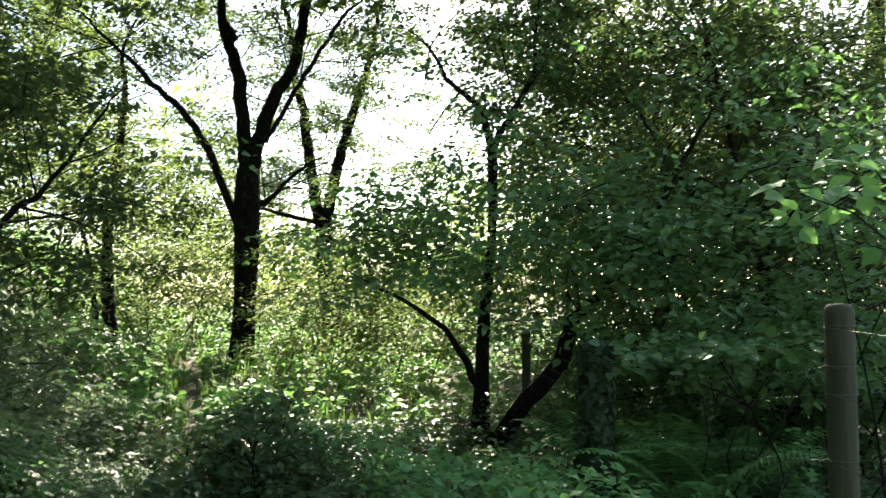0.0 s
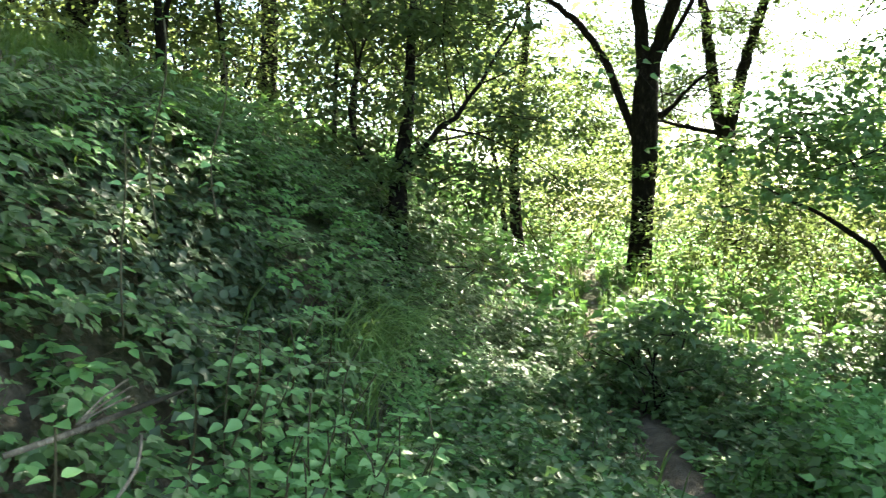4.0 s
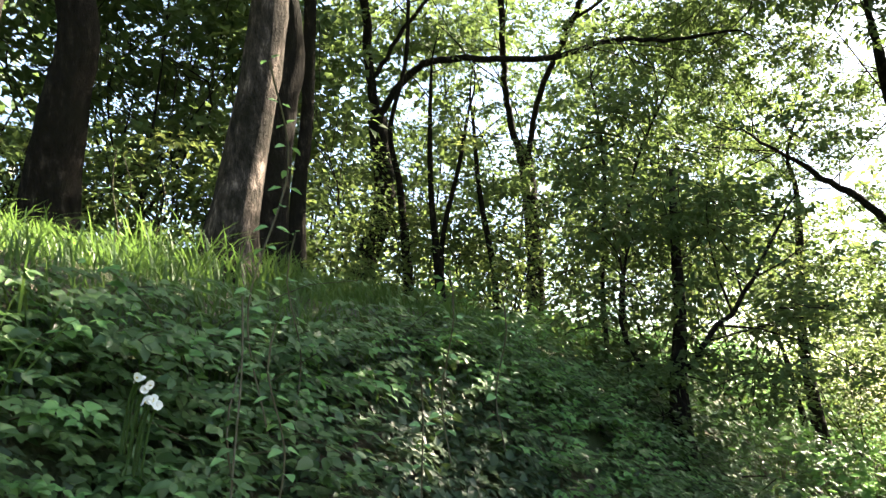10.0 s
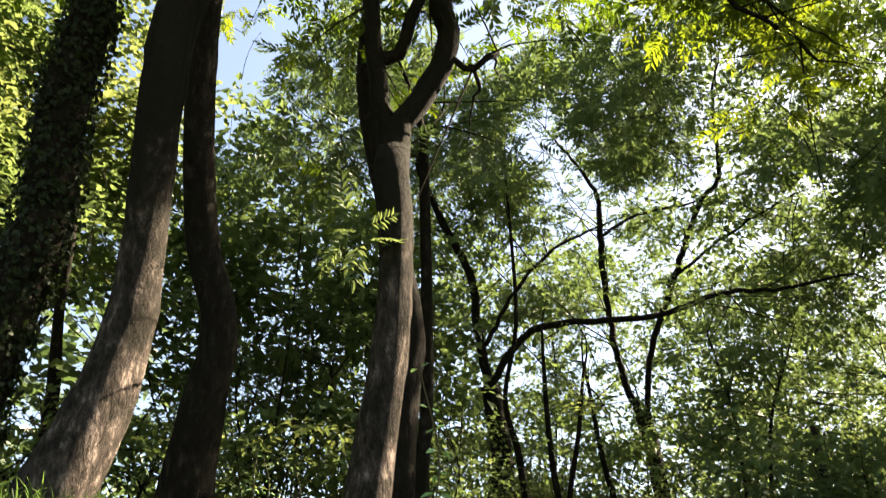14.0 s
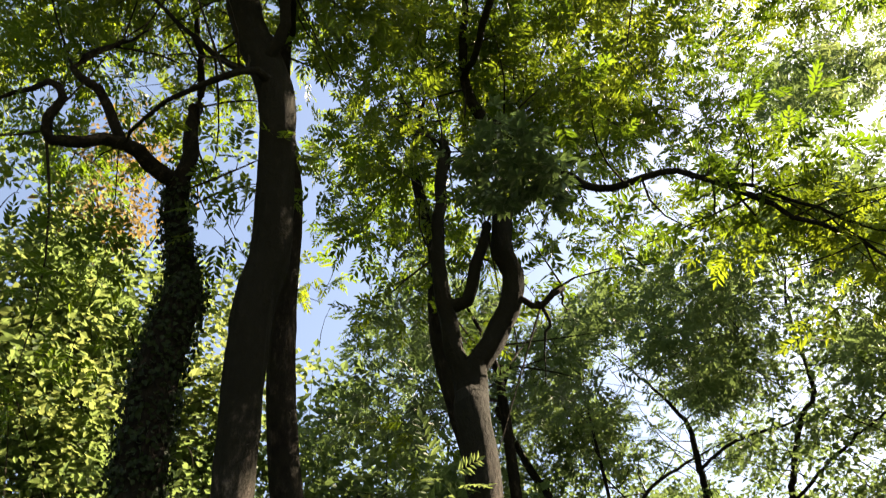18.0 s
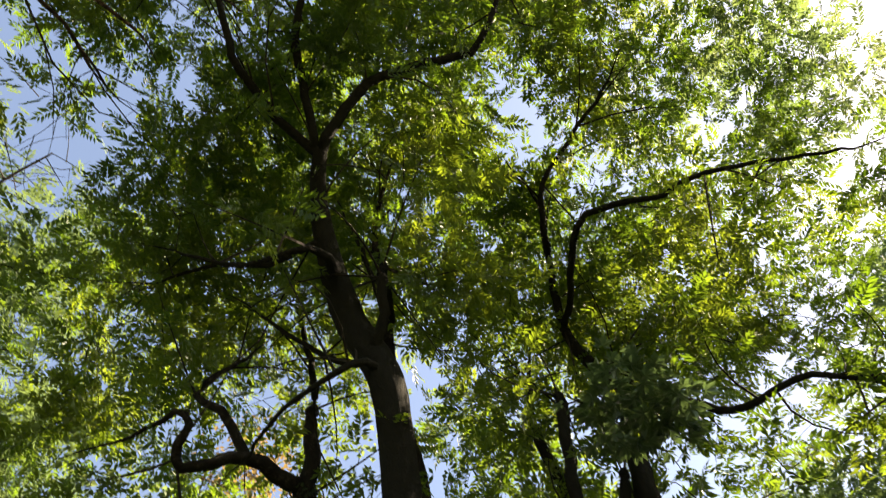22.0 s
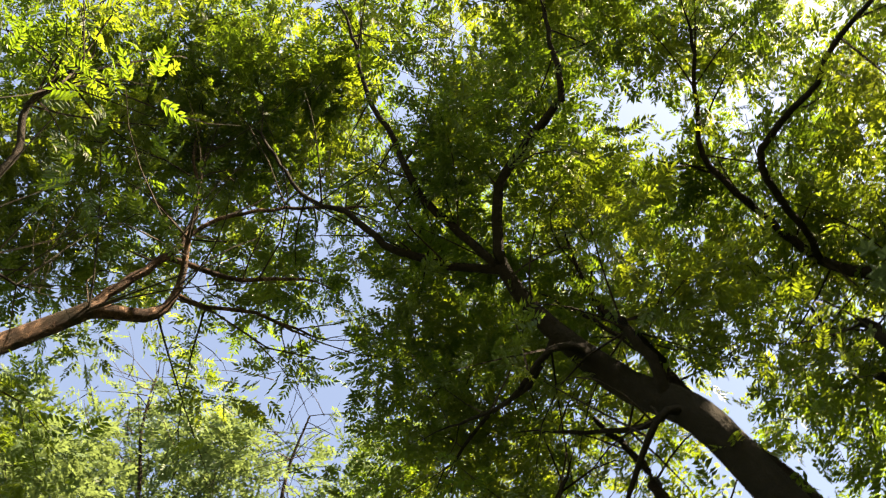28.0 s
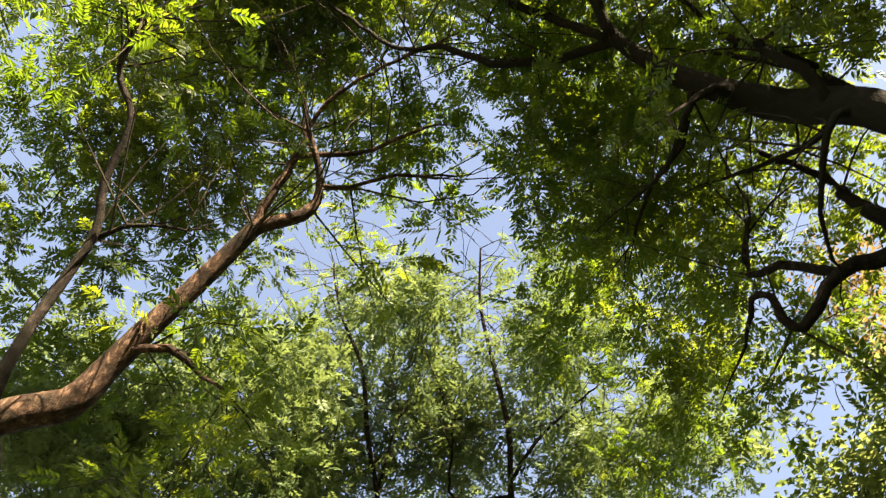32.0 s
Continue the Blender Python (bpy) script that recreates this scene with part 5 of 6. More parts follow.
make_shrub("pale sunlit shrub at the edge of the wood", 5.8, 11.7, 6.5, 2.2, 190, LEAF_MID, clump_r=0.5, per=26, kind="fine")
make_shrub("pale sunlit shrub at the edge of the wood", 2.6, 16.8, 6.5, 2.2, 170, LEAF_MID, clump_r=0.5, per=26, kind="fine")
make_shrub("pale sunlit shrub at the edge of the wood", 3.1, 13.1, 6.8, 2, 180, LEAF_MID, clump_r=0.5, per=26, kind="fine")
make_shrub("dense leafy shrub in the shade", 3.4, 11.5, 6, 1.6, 170, LEAF_MID, clump_r=0.35, per=26, kind="fine")
make_shrub("dense leafy shrub in the shade", 4.8, 11.0, 6, 1.6, 170, LEAF_MID, clump_r=0.35, per=26, kind="fine")
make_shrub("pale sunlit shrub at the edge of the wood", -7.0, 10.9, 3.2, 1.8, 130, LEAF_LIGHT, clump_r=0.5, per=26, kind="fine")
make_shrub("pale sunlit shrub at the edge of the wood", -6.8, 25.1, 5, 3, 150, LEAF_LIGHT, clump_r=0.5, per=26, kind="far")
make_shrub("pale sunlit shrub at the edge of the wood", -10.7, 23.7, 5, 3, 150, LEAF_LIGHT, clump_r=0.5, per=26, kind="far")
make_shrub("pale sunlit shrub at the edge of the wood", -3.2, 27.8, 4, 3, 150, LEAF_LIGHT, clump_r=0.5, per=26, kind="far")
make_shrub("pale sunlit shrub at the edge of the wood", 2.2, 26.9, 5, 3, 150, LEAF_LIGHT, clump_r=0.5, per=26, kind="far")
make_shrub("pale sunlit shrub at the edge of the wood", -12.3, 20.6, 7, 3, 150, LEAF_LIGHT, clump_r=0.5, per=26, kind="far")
make_shrub("bright leafy shrub on the slope", -8.4, 9.9, 3, 1.6, 110, LEAF_MID, clump_r=0.42, kind="fine")
make_shrub("bright leafy shrub on the slope", -10.0, 9.8, 3, 1.5, 60, LEAF_MID, clump_r=0.42, kind="far")
make_shrub("bright leafy shrub on the slope", -10.1, 8.3, 2.6, 1.4, 55, LEAF_MID, clump_r=0.42, kind="fine")
make_shrub("bright leafy shrub on the slope", -9.8, 7.0, 2.3, 1.3, 55, LEAF_MID, clump_r=0.42, kind="fine")
make_shrub("bright leafy shrub on the slope", -10.8, 5.3, 3.4, 1.8, 90, LEAF_LIGHT, clump_r=0.42, kind="fine")
make_shrub("bright leafy shrub on the slope", -10.4, 3.7, 4, 1.9, 55, LEAF_LIGHT, clump_r=0.42, kind="fine")
make_shrub("dark evergreen shrub behind the ash trunks", -9.4, 1.6, 5, 1.9, 48, LEAF_LIGHT, clump_r=0.42, kind="far")
make_shrub("bright leafy shrub on the slope", -8.1, 0.1, 4.5, 1.8, 52, LEAF_LIGHT, clump_r=0.42, kind="fine")
make_shrub("dark evergreen shrub behind the ash trunks", -8.7, 3.7, 5, 1.8, 70, LEAF_MID, clump_r=0.42, kind="far")
make_shrub("bright leafy shrub on the slope", -10.1, 5.3, 5, 1.8, 70, LEAF_MID, clump_r=0.42, kind="fine")
make_shrub("bright leafy shrub on the slope", -12.9, 11.3, 8, 2.5, 180, LEAF_MID, clump_r=0.42, kind="far")
make_shrub("bright leafy shrub on the slope", -14.0, 15.7, 10, 3, 190, LEAF_MID, clump_r=0.42, kind="far")
make_shrub("bright leafy shrub on the slope", -11.3, 16.7, 9, 3, 190, LEAF_MID, clump_r=0.42, kind="far")
make_shrub("bright leafy shrub on the slope", -9.2, 16.9, 9, 3, 190, LEAF_MID, clump_r=0.42, kind="far")
make_shrub("bright leafy shrub on the slope", -12.6, 4.4, 7, 2.2, 70, LEAF_MID, clump_r=0.42, kind="far")
make_shrub("dark evergreen shrub behind the ash trunks", -9.1, -0.9, 6.5, 2.5, 130, LEAF_LIGHT, clump_r=0.42, kind="far")
make_shrub("bright leafy shrub on the slope", -12.1, 5.5, 7.5, 2.2, 80, LEAF_MID, clump_r=0.42, kind="far")
make_shrub("dark evergreen shrub behind the ash trunks", -8.2, 4.7, 4, 1.3, 80, LEAF_MID, clump_r=0.42, kind="far")
make_shrub("dark evergreen shrub behind the ash trunks", -8.9, 3.3, 6, 1.6, 75, LEAF_MID, clump_r=0.42, kind="far")
make_shrub("bright leafy shrub on the slope", -11.9, 7.9, 8, 2.2, 170, LEAF_MID, clump_r=0.42, kind="far")
make_shrub("low leafy bush under the slope trees", -8.3, 0.4, 1.5, 1.1, 42, LEAF_LIGHT, clump_r=0.3, per=26, low=0.0)
make_shrub("low leafy bush under the slope trees", -8.7, 1.4, 1.5, 1.1, 42, LEAF_LIGHT, clump_r=0.3, per=26, low=0.0)
make_shrub("low leafy bush under the slope trees", -8.1, 1.9, 1.5, 1.1, 42, LEAF_LIGHT, clump_r=0.3, per=26, low=0.0)
make_shrub("low leafy bush under the slope trees", -8.8, 2.8, 1.5, 1.1, 42, LEAF_LIGHT, clump_r=0.3, per=26, low=0.0)
make_shrub("low leafy bush under the slope trees", -7.7, 3.1, 1.5, 1.1, 42, LEAF_LIGHT, clump_r=0.3, per=26, low=0.0)
make_shrub("low leafy bush under the slope trees", -7.9, 3.8, 1.5, 1.1, 42, LEAF_LIGHT, clump_r=0.3, per=26, low=0.0)
make_shrub("low leafy bush under the slope trees", -7.5, 4.4, 1.5, 1.1, 42, LEAF_LIGHT, clump_r=0.3, per=26, low=0.0)
make_shrub("low leafy bush under the slope trees", -8.4, 5.8, 1.5, 1.1, 42, LEAF_LIGHT, clump_r=0.3, per=26, low=0.0)
make_shrub("low leafy bush under the slope trees", -9.1, 7.4, 1.5, 1.1, 42, LEAF_LIGHT, clump_r=0.3, per=26, low=0.0)
make_shrub("low leafy bush under the slope trees", -9.1, 8.9, 1.5, 1.1, 42, LEAF_LIGHT, clump_r=0.3, per=26, low=0.0)
make_shrub("low leafy bush under the slope trees", -7.8, 8.7, 1.5, 1.1, 42, LEAF_LIGHT, clump_r=0.3, per=26, low=0.0)
make_shrub("low dark-green bush behind the wire fence", 2.4, 9.7, 1.5, 1.1, 60, LEAF_HAZEL, clump_r=0.3, per=26, low=0.0)
make_shrub("low dark-green bush behind the wire fence", 2.9, 9.1, 1.7, 1.1, 70, LEAF_HAZEL, clump_r=0.3, per=26, low=0.0)
make_shrub("low dark-green bush behind the wire fence", 3.3, 8.7, 1.8, 1.1, 75, LEAF_HAZEL, clump_r=0.3, per=26, low=0.0)
make_shrub("low dark-green bush behind the wire fence", 3.8, 8.3, 1.8, 1.1, 75, LEAF_HAZEL, clump_r=0.3, per=26, low=0.0)
make_shrub("low dark-green bush behind the wire fence", 4.1, 7.9, 1.7, 1, 70, LEAF_HAZEL, clump_r=0.3, per=26, low=0.0)
make_shrub("low dark-green bush behind the wire fence", 3.6, 10.0, 2.2, 1.3, 80, LEAF_HAZEL, clump_r=0.3, per=26, low=0.0)
make_shrub("low dark-green bush behind the wire fence", 4.7, 9.6, 2.2, 1.3, 80, LEAF_HAZEL, clump_r=0.3, per=26, low=0.0)
make_shrub("low dark-green bush behind the wire fence", 4.7, 7.9, 2, 1.1, 70, LEAF_HAZEL, clump_r=0.3, per=26, low=0.0)
make_shrub("low dark-green bush behind the wire fence", 1.9, 10.3, 1.4, 1, 50, LEAF_HAZEL, clump_r=0.3, per=26, low=0.0)
make_shrub("young hazel with large bright leaves beside the fence", 2.35, 3.95, 0.9, 0.78, 26, LEAF_NETTLE, kind="wide", per=6, stems=5, clump_r=0.3, low=1.85)
make_shrub("spreading hazel bush with level leafy sprays", 2.05, 5.6, 0.55, 0.8, 46, LEAF_HAZEL, kind="broad", per=20, stems=5, clump_r=0.24, low=1.8)
make_shrub("spreading hazel bush with level leafy sprays", 3.0, 6.2, 0.7, 0.9, 50, LEAF_HAZEL, kind="broad", per=20, stems=6, clump_r=0.26, low=1.4)
for x, y, h, r in ((4.6, 15.5, 10.5, 2.6), (7.2, 14.2, 10.0, 2.6), (2.9, 17.5, 8.0, 2.2), (6.0, 17.5, 11.0, 2.8), (9.6, 19.0, 7.0, 2.6), (8.0, 23.0, 9.0, 3.2), (12.5, 22.0, 8.0, 3.2), (4.6, 22.5, 9.5, 3.0)):
    make_shrub("tall dense leafy tree behind the hazels", x, y, h, r, 190, LEAF_MID, kind="far", per=28, stems=5, clump_r=0.5, category="tree")
make_shrub("dark nettle clump beside the footpath", -1.5, 6.4, 0.95, 0.6, 60, LEAF_BRAMBLE, per=26, stems=8, clump_r=0.2, low=0.0, category="bush")


# ---- undergrowth ----
def at_un(u, n):
    return u * ALONG[0] + n * LEFT[0], u * ALONG[1] + n * LEFT[1]


def stuff(name, v, f, mat, label, category):
    return tagged(new(name, mesh_of(name, v, f, mat, True)), label, category, kind="stuff")


def herbs(count, u0, u1, n0, n1, h0, h1, leaf, mat, name, label, leaves=12, full=False, path_clear=0.14, wide=0.6):
    """Leafy herbs with upright stems and pairs of leaves."""
    u, n = rng.uniform(u0, u1, count), rng.uniform(n0, n1, count)
    d = np.abs(n - path_n(u))
    x, y = at_un(u, n)
    keep = (d > path_clear) & (np.hypot(x, y) > 1.5) & ~((np.hypot(x - 1.75, y - 6.2) < 0.85) & (rng.uniform(0, 1, count) < 0.85))     # room for the ferns
    x, y, u, n, d = x[keep], y[keep], u[keep], n[keep], d[keep]
    z = height(x, y)
    m = len(x)
    patch = 0.6 + 0.5 * np.sin(1.9 * x + 0.7) * np.sin(1.5 * y + 1.1) + 0.2 * np.sin(4.3 * x) * np.sin(3.9 * y)
    h = rng.uniform(h0, h1, m) * np.clip(patch, 0.35, 1.2) * np.clip((d - path_clear) * 2.0 + 0.35, 0.2, 1)
    lean = rng.normal(0, 0.25, (m, 2))
    s = rng.uniform(0.25, 1.0, (m, leaves)) ** 0.8
    px = x[:, None] + lean[:, :1] * h[:, None] * s
    py = y[:, None] + lean[:, 1:] * h[:, None] * s
    pz = z[:, None] + h[:, None] * s
    at = np.stack([px, py, pz], -1).reshape(-1, 3)
    k = len(at)
    a = rng.uniform(0, 2 * math.pi, k)
    axis = np.stack([np.cos(a), np.sin(a), rng.normal(-0.1, 0.3, k)], 1)
    nor = rng.normal(0, 0.35, (k, 3)) + np.array([0.45, -0.2, 1])     # turned to the open sky east of the path
    sz = leaf * rng.uniform(0.6, 1.3, k)
    stuff(name, *blades(at + axis * 0.02, axis, nor, sz, sz * wide, full=full), mat, label, "undergrowth")
    top = np.stack([x + lean[:, 0] * h, y + lean[:, 1] * h, z + h], 1)
    foot = np.stack([x, y, z - 0.02], 1)
    w = unit(rng.normal(0, 1, (m, 3)) * np.array([1, 1, 0])) * 0.0025
    v = np.stack([foot - w, foot + w, top], 1).reshape(-1, 3)
    stuff("herb_stems", v, np.arange(3 * m).reshape(-1, 3), GRASS, "thin green stems of the undergrowth", "undergrowth")


herbs(6200, 0.6, 9.0, -6.0, 0.9, 0.2, 0.6, 0.075, LEAF_BRAMBLE, "undergrowth_near", "low leafy undergrowth beside the footpath", 12)
herbs(5000, 8.5, 34.0, -18.0, 5.0, 0.3, 0.9, 0.15, LEAF_NETTLE, "undergrowth_far", "sunlit low herbs under the far trees", 8)
herbs(1800, 1.2, 5.0, -2.6, 0.8, 0.15, 0.45, 0.06, LEAF_NETTLE, "nettles_low", "fresh green nettles along the footpath", 12)
herbs(1500, 2.2, 6.6, -4.4, -1.15, 0.45, 0.85, 0.07, LEAF_NETTLE, "undergrowth_tall", "tall soft herbs beside the wire fence", 14)
herbs(170, 1.3, 3.6, 0.65, 1.25, 0.3, 0.6, 0.06, LEAF_NETTLE, "nettles_bank", "fresh green nettles at the foot of the bank", 12, True)
herbs(420, 3.4, 7.5, 0.45, 1.2, 0.25, 0.5, 0.05, LEAF_NETTLE, "nettles_edge", "fresh green nettles between path and bank", 12)
herbs(70, 1.1, 2.7, 0.95, 1.6, 0.25, 0.5, 0.06, LEAF_NETTLE, "nettles_slope", "fresh green nettles growing up the bank", 12, True)
herbs(2500, -4.0, 14.0, 4.5, 12.0, 0.2, 0.5, 0.1, LEAF_LIGHT, "slope_herbs", "leafy ground cover on the wooded slope", 10)


def far_thicket():
    """The far edge of the wood, a bank of bright scrub all round the outlook."""
    n = 31000
    az = np.radians(rng.uniform(-80, 40, n))
    r = rng.uniform(27, 46, n)
    x, y = np.sin(az) * r, np.cos(az) * r
    top = 3.6 + 4.5 * np.clip((np.abs(np.degrees(az) + 6) - 5) / 8, 0, 1) + 1.3 * np.sin(az * 19) + 0.9 * np.sin(az * 41 + 1) - 3.4 * (az < -0.7)
    z = height(x, y) + rng.uniform(0, 1, n) ** 0.8 * np.clip(top, 1.5, 10)
    a = rng.uniform(0, 2 * math.pi, n)
    v, f = blades(np.stack([x, y, z], 1), np.stack([np.cos(a), np.sin(a), rng.normal(-0.2, 0.4, n)], 1), rng.normal(0, 0.6, (n, 3)) + np.array([0, -0.3, 0.8]), rng.uniform(0.2, 0.42, n), rng.uniform(0.14, 0.28, n))
    stuff("far_thicket", v, f, LEAF_LIGHT, "bright sunlit scrub at the far edge of the wood", "shrubs")


far_thicket()


def woods_around():
    """An unseen wood, added behind the camera and beyond the fence to block sky light."""
    n = 15000
    az = np.radians(rng.uniform(38, 285, n))
    r = rng.uniform(14, 27, n)
    x, y = np.sin(az) * r, np.cos(az) * r
    # heights set by how much sky light should come in from each side
    tall = np.interp(np.degrees(az), [38, 60, 150, 200, 285], [6.0, 3.5, 3.5, 6.0, 11.0])
    z = height(x, y) + rng.uniform(0.1, 1, n) * (tall + 1.5 * np.sin(az * 9))
    a = rng.uniform(0, 2 * math.pi, n)
    v, f = blades(np.stack([x, y, z], 1), np.stack([np.cos(a), np.sin(a), rng.normal(-0.2, 0.4, n)], 1), rng.normal(0, 0.7, (n, 3)) + np.array([0, 0, 0.8]), rng.uniform(0.35, 0.6, n), rng.uniform(0.25, 0.42, n))
    stuff("unseen_wood", v, f, LEAF_DARK, "leaves of an unseen wood added to block sky light", "trees")


woods_around()


def brambles(count, u0, u1, n0, n1, thick, leaf, mat, name, label, hole=None, full=True):
    """A leafy mat over the bank: leaves in threes, facing out and up."""
    u, n = rng.uniform(u0, u1, count), rng.uniform(n0, n1, count)
    x, y = at_un(u, n)
    keep = np.hypot(x, y) > 1.4
    if hole is not None:
        inside = np.hypot((u - hole[0]) / hole[2], (n - hole[1]) / hole[3]) < rng.uniform(0.3, 1.3, count) + 0.25 * np.sin(6 * u) * np.sin(7 * n)
        keep &= inside if hole[4] else ~inside
    u, n, x, y = u[keep], n[keep], x[keep], y[keep]
    e = 0.05
    nx, ny = at_un(0.0, -1.0)
    z = height(x, y)
    slope = (height(x - nx * e, y - ny * e) - z) / e
    nor = unit(np.stack([nx * slope, ny * slope, np.ones(len(x))], 1))
    env = thick * (0.55 + 0.45 * np.sin(2.3 * u + 1.3 * n) * np.sin(1.7 * u - 2.1 * n) + 0.25 * np.sin(5.1 * u + 0.7) * np.sin(4.7 * n))
    m = len(x)
    at = np.stack([x, y, z], 1) + nor * (np.clip(env, 0.06, 1) * rng.uniform(0.15, 1.0, m) ** 0.5)[:, None]
    a = unit(np.cross(nor, rng.normal(0, 1, (m, 3)))) * 0.8 + np.array([nx * 0.5, ny * 0.5, -0.35])
    up = nor * 0.8 + np.array([0, 0, 1.0]) + rng.normal(0, 0.35, (m, 3))
    pos, ax, nn, sz = [], [], [], []
    side = unit(np.cross(unit(a), up))
    # leaves close to the camera are made smaller to suit its view
    base = leaf * rng.uniform(0.65, 1.3, m) * np.clip(np.linalg.norm(at - CAMERA_AT, axis=1) / 2.7, 0.62, 1)
    for sg in (0, 1, -1):
        pos.append(at + unit(a) * 0.012)
        ax.append(unit(a) * (1.0 if sg == 0 else 0.35) + side * sg * 0.95 + rng.normal(0, 0.12, (m, 3)))
        nn.append(up + rng.normal(0, 0.2, (m, 3)))
        sz.append(base * (1.0 if sg == 0 else 0.85))
    pos, ax, nn, sz = map(np.concatenate, (pos, ax, nn, sz))
    stuff(name, *blades(pos, ax, nn, sz, sz * 0.72, 0.2, 0.2, full), mat, label, "undergrowth")


def bramble_canes(count, u0, u1, n0, n1, long0, long1, leaf, mat, name, label, hole=None, along=0.35):
    """Arching canes that lean out of the bank, with leaves of three leaflets held level along them."""
    u, n = rng.uniform(u0, u1, count), rng.uniform(n0, n1, count)
    if hole is not None:
        keep = np.hypot((u - hole[0]) / hole[2], (n - hole[1]) / hole[3]) > rng.uniform(0.6, 1.2, count)
        u, n = u[keep], n[keep]
    keep = (n > 1.35) | (u > 3.9)
    keep &= ~((np.abs(u - 4.75) < 0.7) & (n < 1.5) & (n > 1.05) & (rng.uniform(0, 1, len(u)) < 0.9))     # the grass tufts
    u, n = u[keep], n[keep]
    x, y = at_un(u, n)
    z = height(x, y)
    m = len(x)
    out = np.array([-LEFT[0], -LEFT[1], 0.0])
    way = np.array([ALONG[0], ALONG[1], 0.0])
    d = unit(out * rng.uniform(0.25, 1.0, (m, 1)) + way * rng.normal(0, along * 2, (m, 1)))
    L = rng.uniform(long0, long1, m) * (0.7 + 0.5 * (np.sin(2.3 * u + 1.3 * n) * np.sin(1.7 * u - 2.1 * n)) ** 2)
    rise, fall = rng.uniform(0.35, 1.0, m), rng.uniform(0.3, 0.85, m)
    foot = np.stack([x, y, z - 0.03], 1)

    def at(s):
        return foot + d * (L * s * 0.85)[:, None] + np.array([0, 0, 1.0]) * (L * (rise * s - fall * s * s))[:, None]

    side = np.cross(d, [0, 0, 1.0])
    pos, ax, nn, sz = [], [], [], []
    steps = 10
    for i in range(steps):
        s = 0.2 + 0.8 * i / (steps - 1) + rng.uniform(-0.03, 0.03, m)
        p = at(s)
        sg = 1 if i % 2 else -1
        a = unit(side * sg * 0.9 + d * 0.45 + rng.normal(0, 0.25, (m, 3)) * np.array([1, 1, 0.4]))
        up = np.array([0, 0, 1.0]) + out * 0.6 + rng.normal(0, 0.22, (m, 3))
        stem = p + a * 0.03
        # leaf size shrinks near the camera, to suit its view
        base = leaf * rng.uniform(0.7, 1.25, m) * np.clip(1.15 - 0.45 * s, 0.5, 1) * np.clip(np.linalg.norm(p - CAMERA_AT, axis=1) / 2.5, 0.6, 1)
        ok = (np.hypot(p[:, 0], p[:, 1]) > 1.45) & (p[:, 2] > height(p[:, 0], p[:, 1]) + 0.02)
        across = unit(np.cross(a, up))
        for k in (0, 1, -1):
            pos.append(stem[ok])
            ax.append((a * (1.0 if k == 0 else 0.3) + across * k * 0.95 - np.array([0, 0, 0.12]) + rng.normal(0, 0.08, (m, 3)))[ok])
            nn.append((up + rng.normal(0, 0.12, (m, 3)))[ok])
            sz.append((base * (1.0 if k == 0 else 0.84))[ok])
    pos, ax, nn, sz = map(np.concatenate, (pos, ax, nn, sz))
    stuff(name, *blades(pos, ax, nn, sz, sz * 0.7, 0.14, 0.16, True), mat, label, "undergrowth")
    canes = []
    for i in range(0, m, 3):
        c = np.array([foot[i] + d[i] * L[i] * s * 0.85 + np.array([0, 0, L[i] * (rise[i] * s - fall[i] * s * s)]) for s in (0.0, 0.35, 0.7, 1.0)])
        if (np.hypot(c[:, 0], c[:, 1]) > 1.5).all():
            canes.append(tube(np.hstack([c, np.array([[0.0035], [0.003], [0.0025], [0.0015]])]), 3))
    v, f = join(canes)
    stuff("bramble_stems", v, f, CANE, "thin brown arching bramble stems", "undergrowth")


DARK_HOLLOW = (3.45, 1.95, 0.8, 0.45)
# under-leaves take a dark colour in place of shade between the canes
brambles(5200, -3.5, 9.0, 0.7, 2.8, 0.12, 0.058, LEAF_IVY, "bramble_floor", "low creeping dark leaves close to the soil", full=False)
bramble_canes(1500, -3.5, 9.0, 0.8, 2.7, 0.35, 0.85, 0.066, LEAF_BRAMBLE, "bramble_thicket", "green bramble thicket covering the steep bank", DARK_HOLLOW)
bramble_canes(60, 1.0, 2.1, 1.75, 2.3, 0.3, 0.6, 0.06, LEAF_BRAMBLE, "bramble_near", "leafy bramble canes arching over the near bank")
bramble_canes(130, 3.8, 8.0, 1.0, 2.4, 0.35, 0.7, 0.052, LEAF_NETTLE, "bramble_tips", "pale young bramble tips along the bank", DARK_HOLLOW)
bramble_canes(110, 0.8, 6.0, 1.7, 2.6, 0.4, 0.8, 0.06, LEAF_NETTLE, "bramble_shoots", "fresh pale bramble shoots on the bank's edge", DARK_HOLLOW)
brambles(4200, 2.2, 4.8, 1.2, 2.6, 0.16, 0.058, LEAF_IVY, "ivy_mat", "dark glossy ivy hanging over the bank", (3.4, 1.9, 0.95, 0.55, True))
bramble_canes(300, 3.9, 8.0, 0.62, 1.25, 0.3, 0.6, 0.05, LEAF_BRAMBLE, "bramble_edge", "low brambles at the foot of the bank", along=0.7)
brambles(3000, 8.0, 18.0, 0.8, 5.0, 0.5, 0.09, LEAF_BRAMBLE, "bramble_far", "brambles along the far end of the bank", full=False)


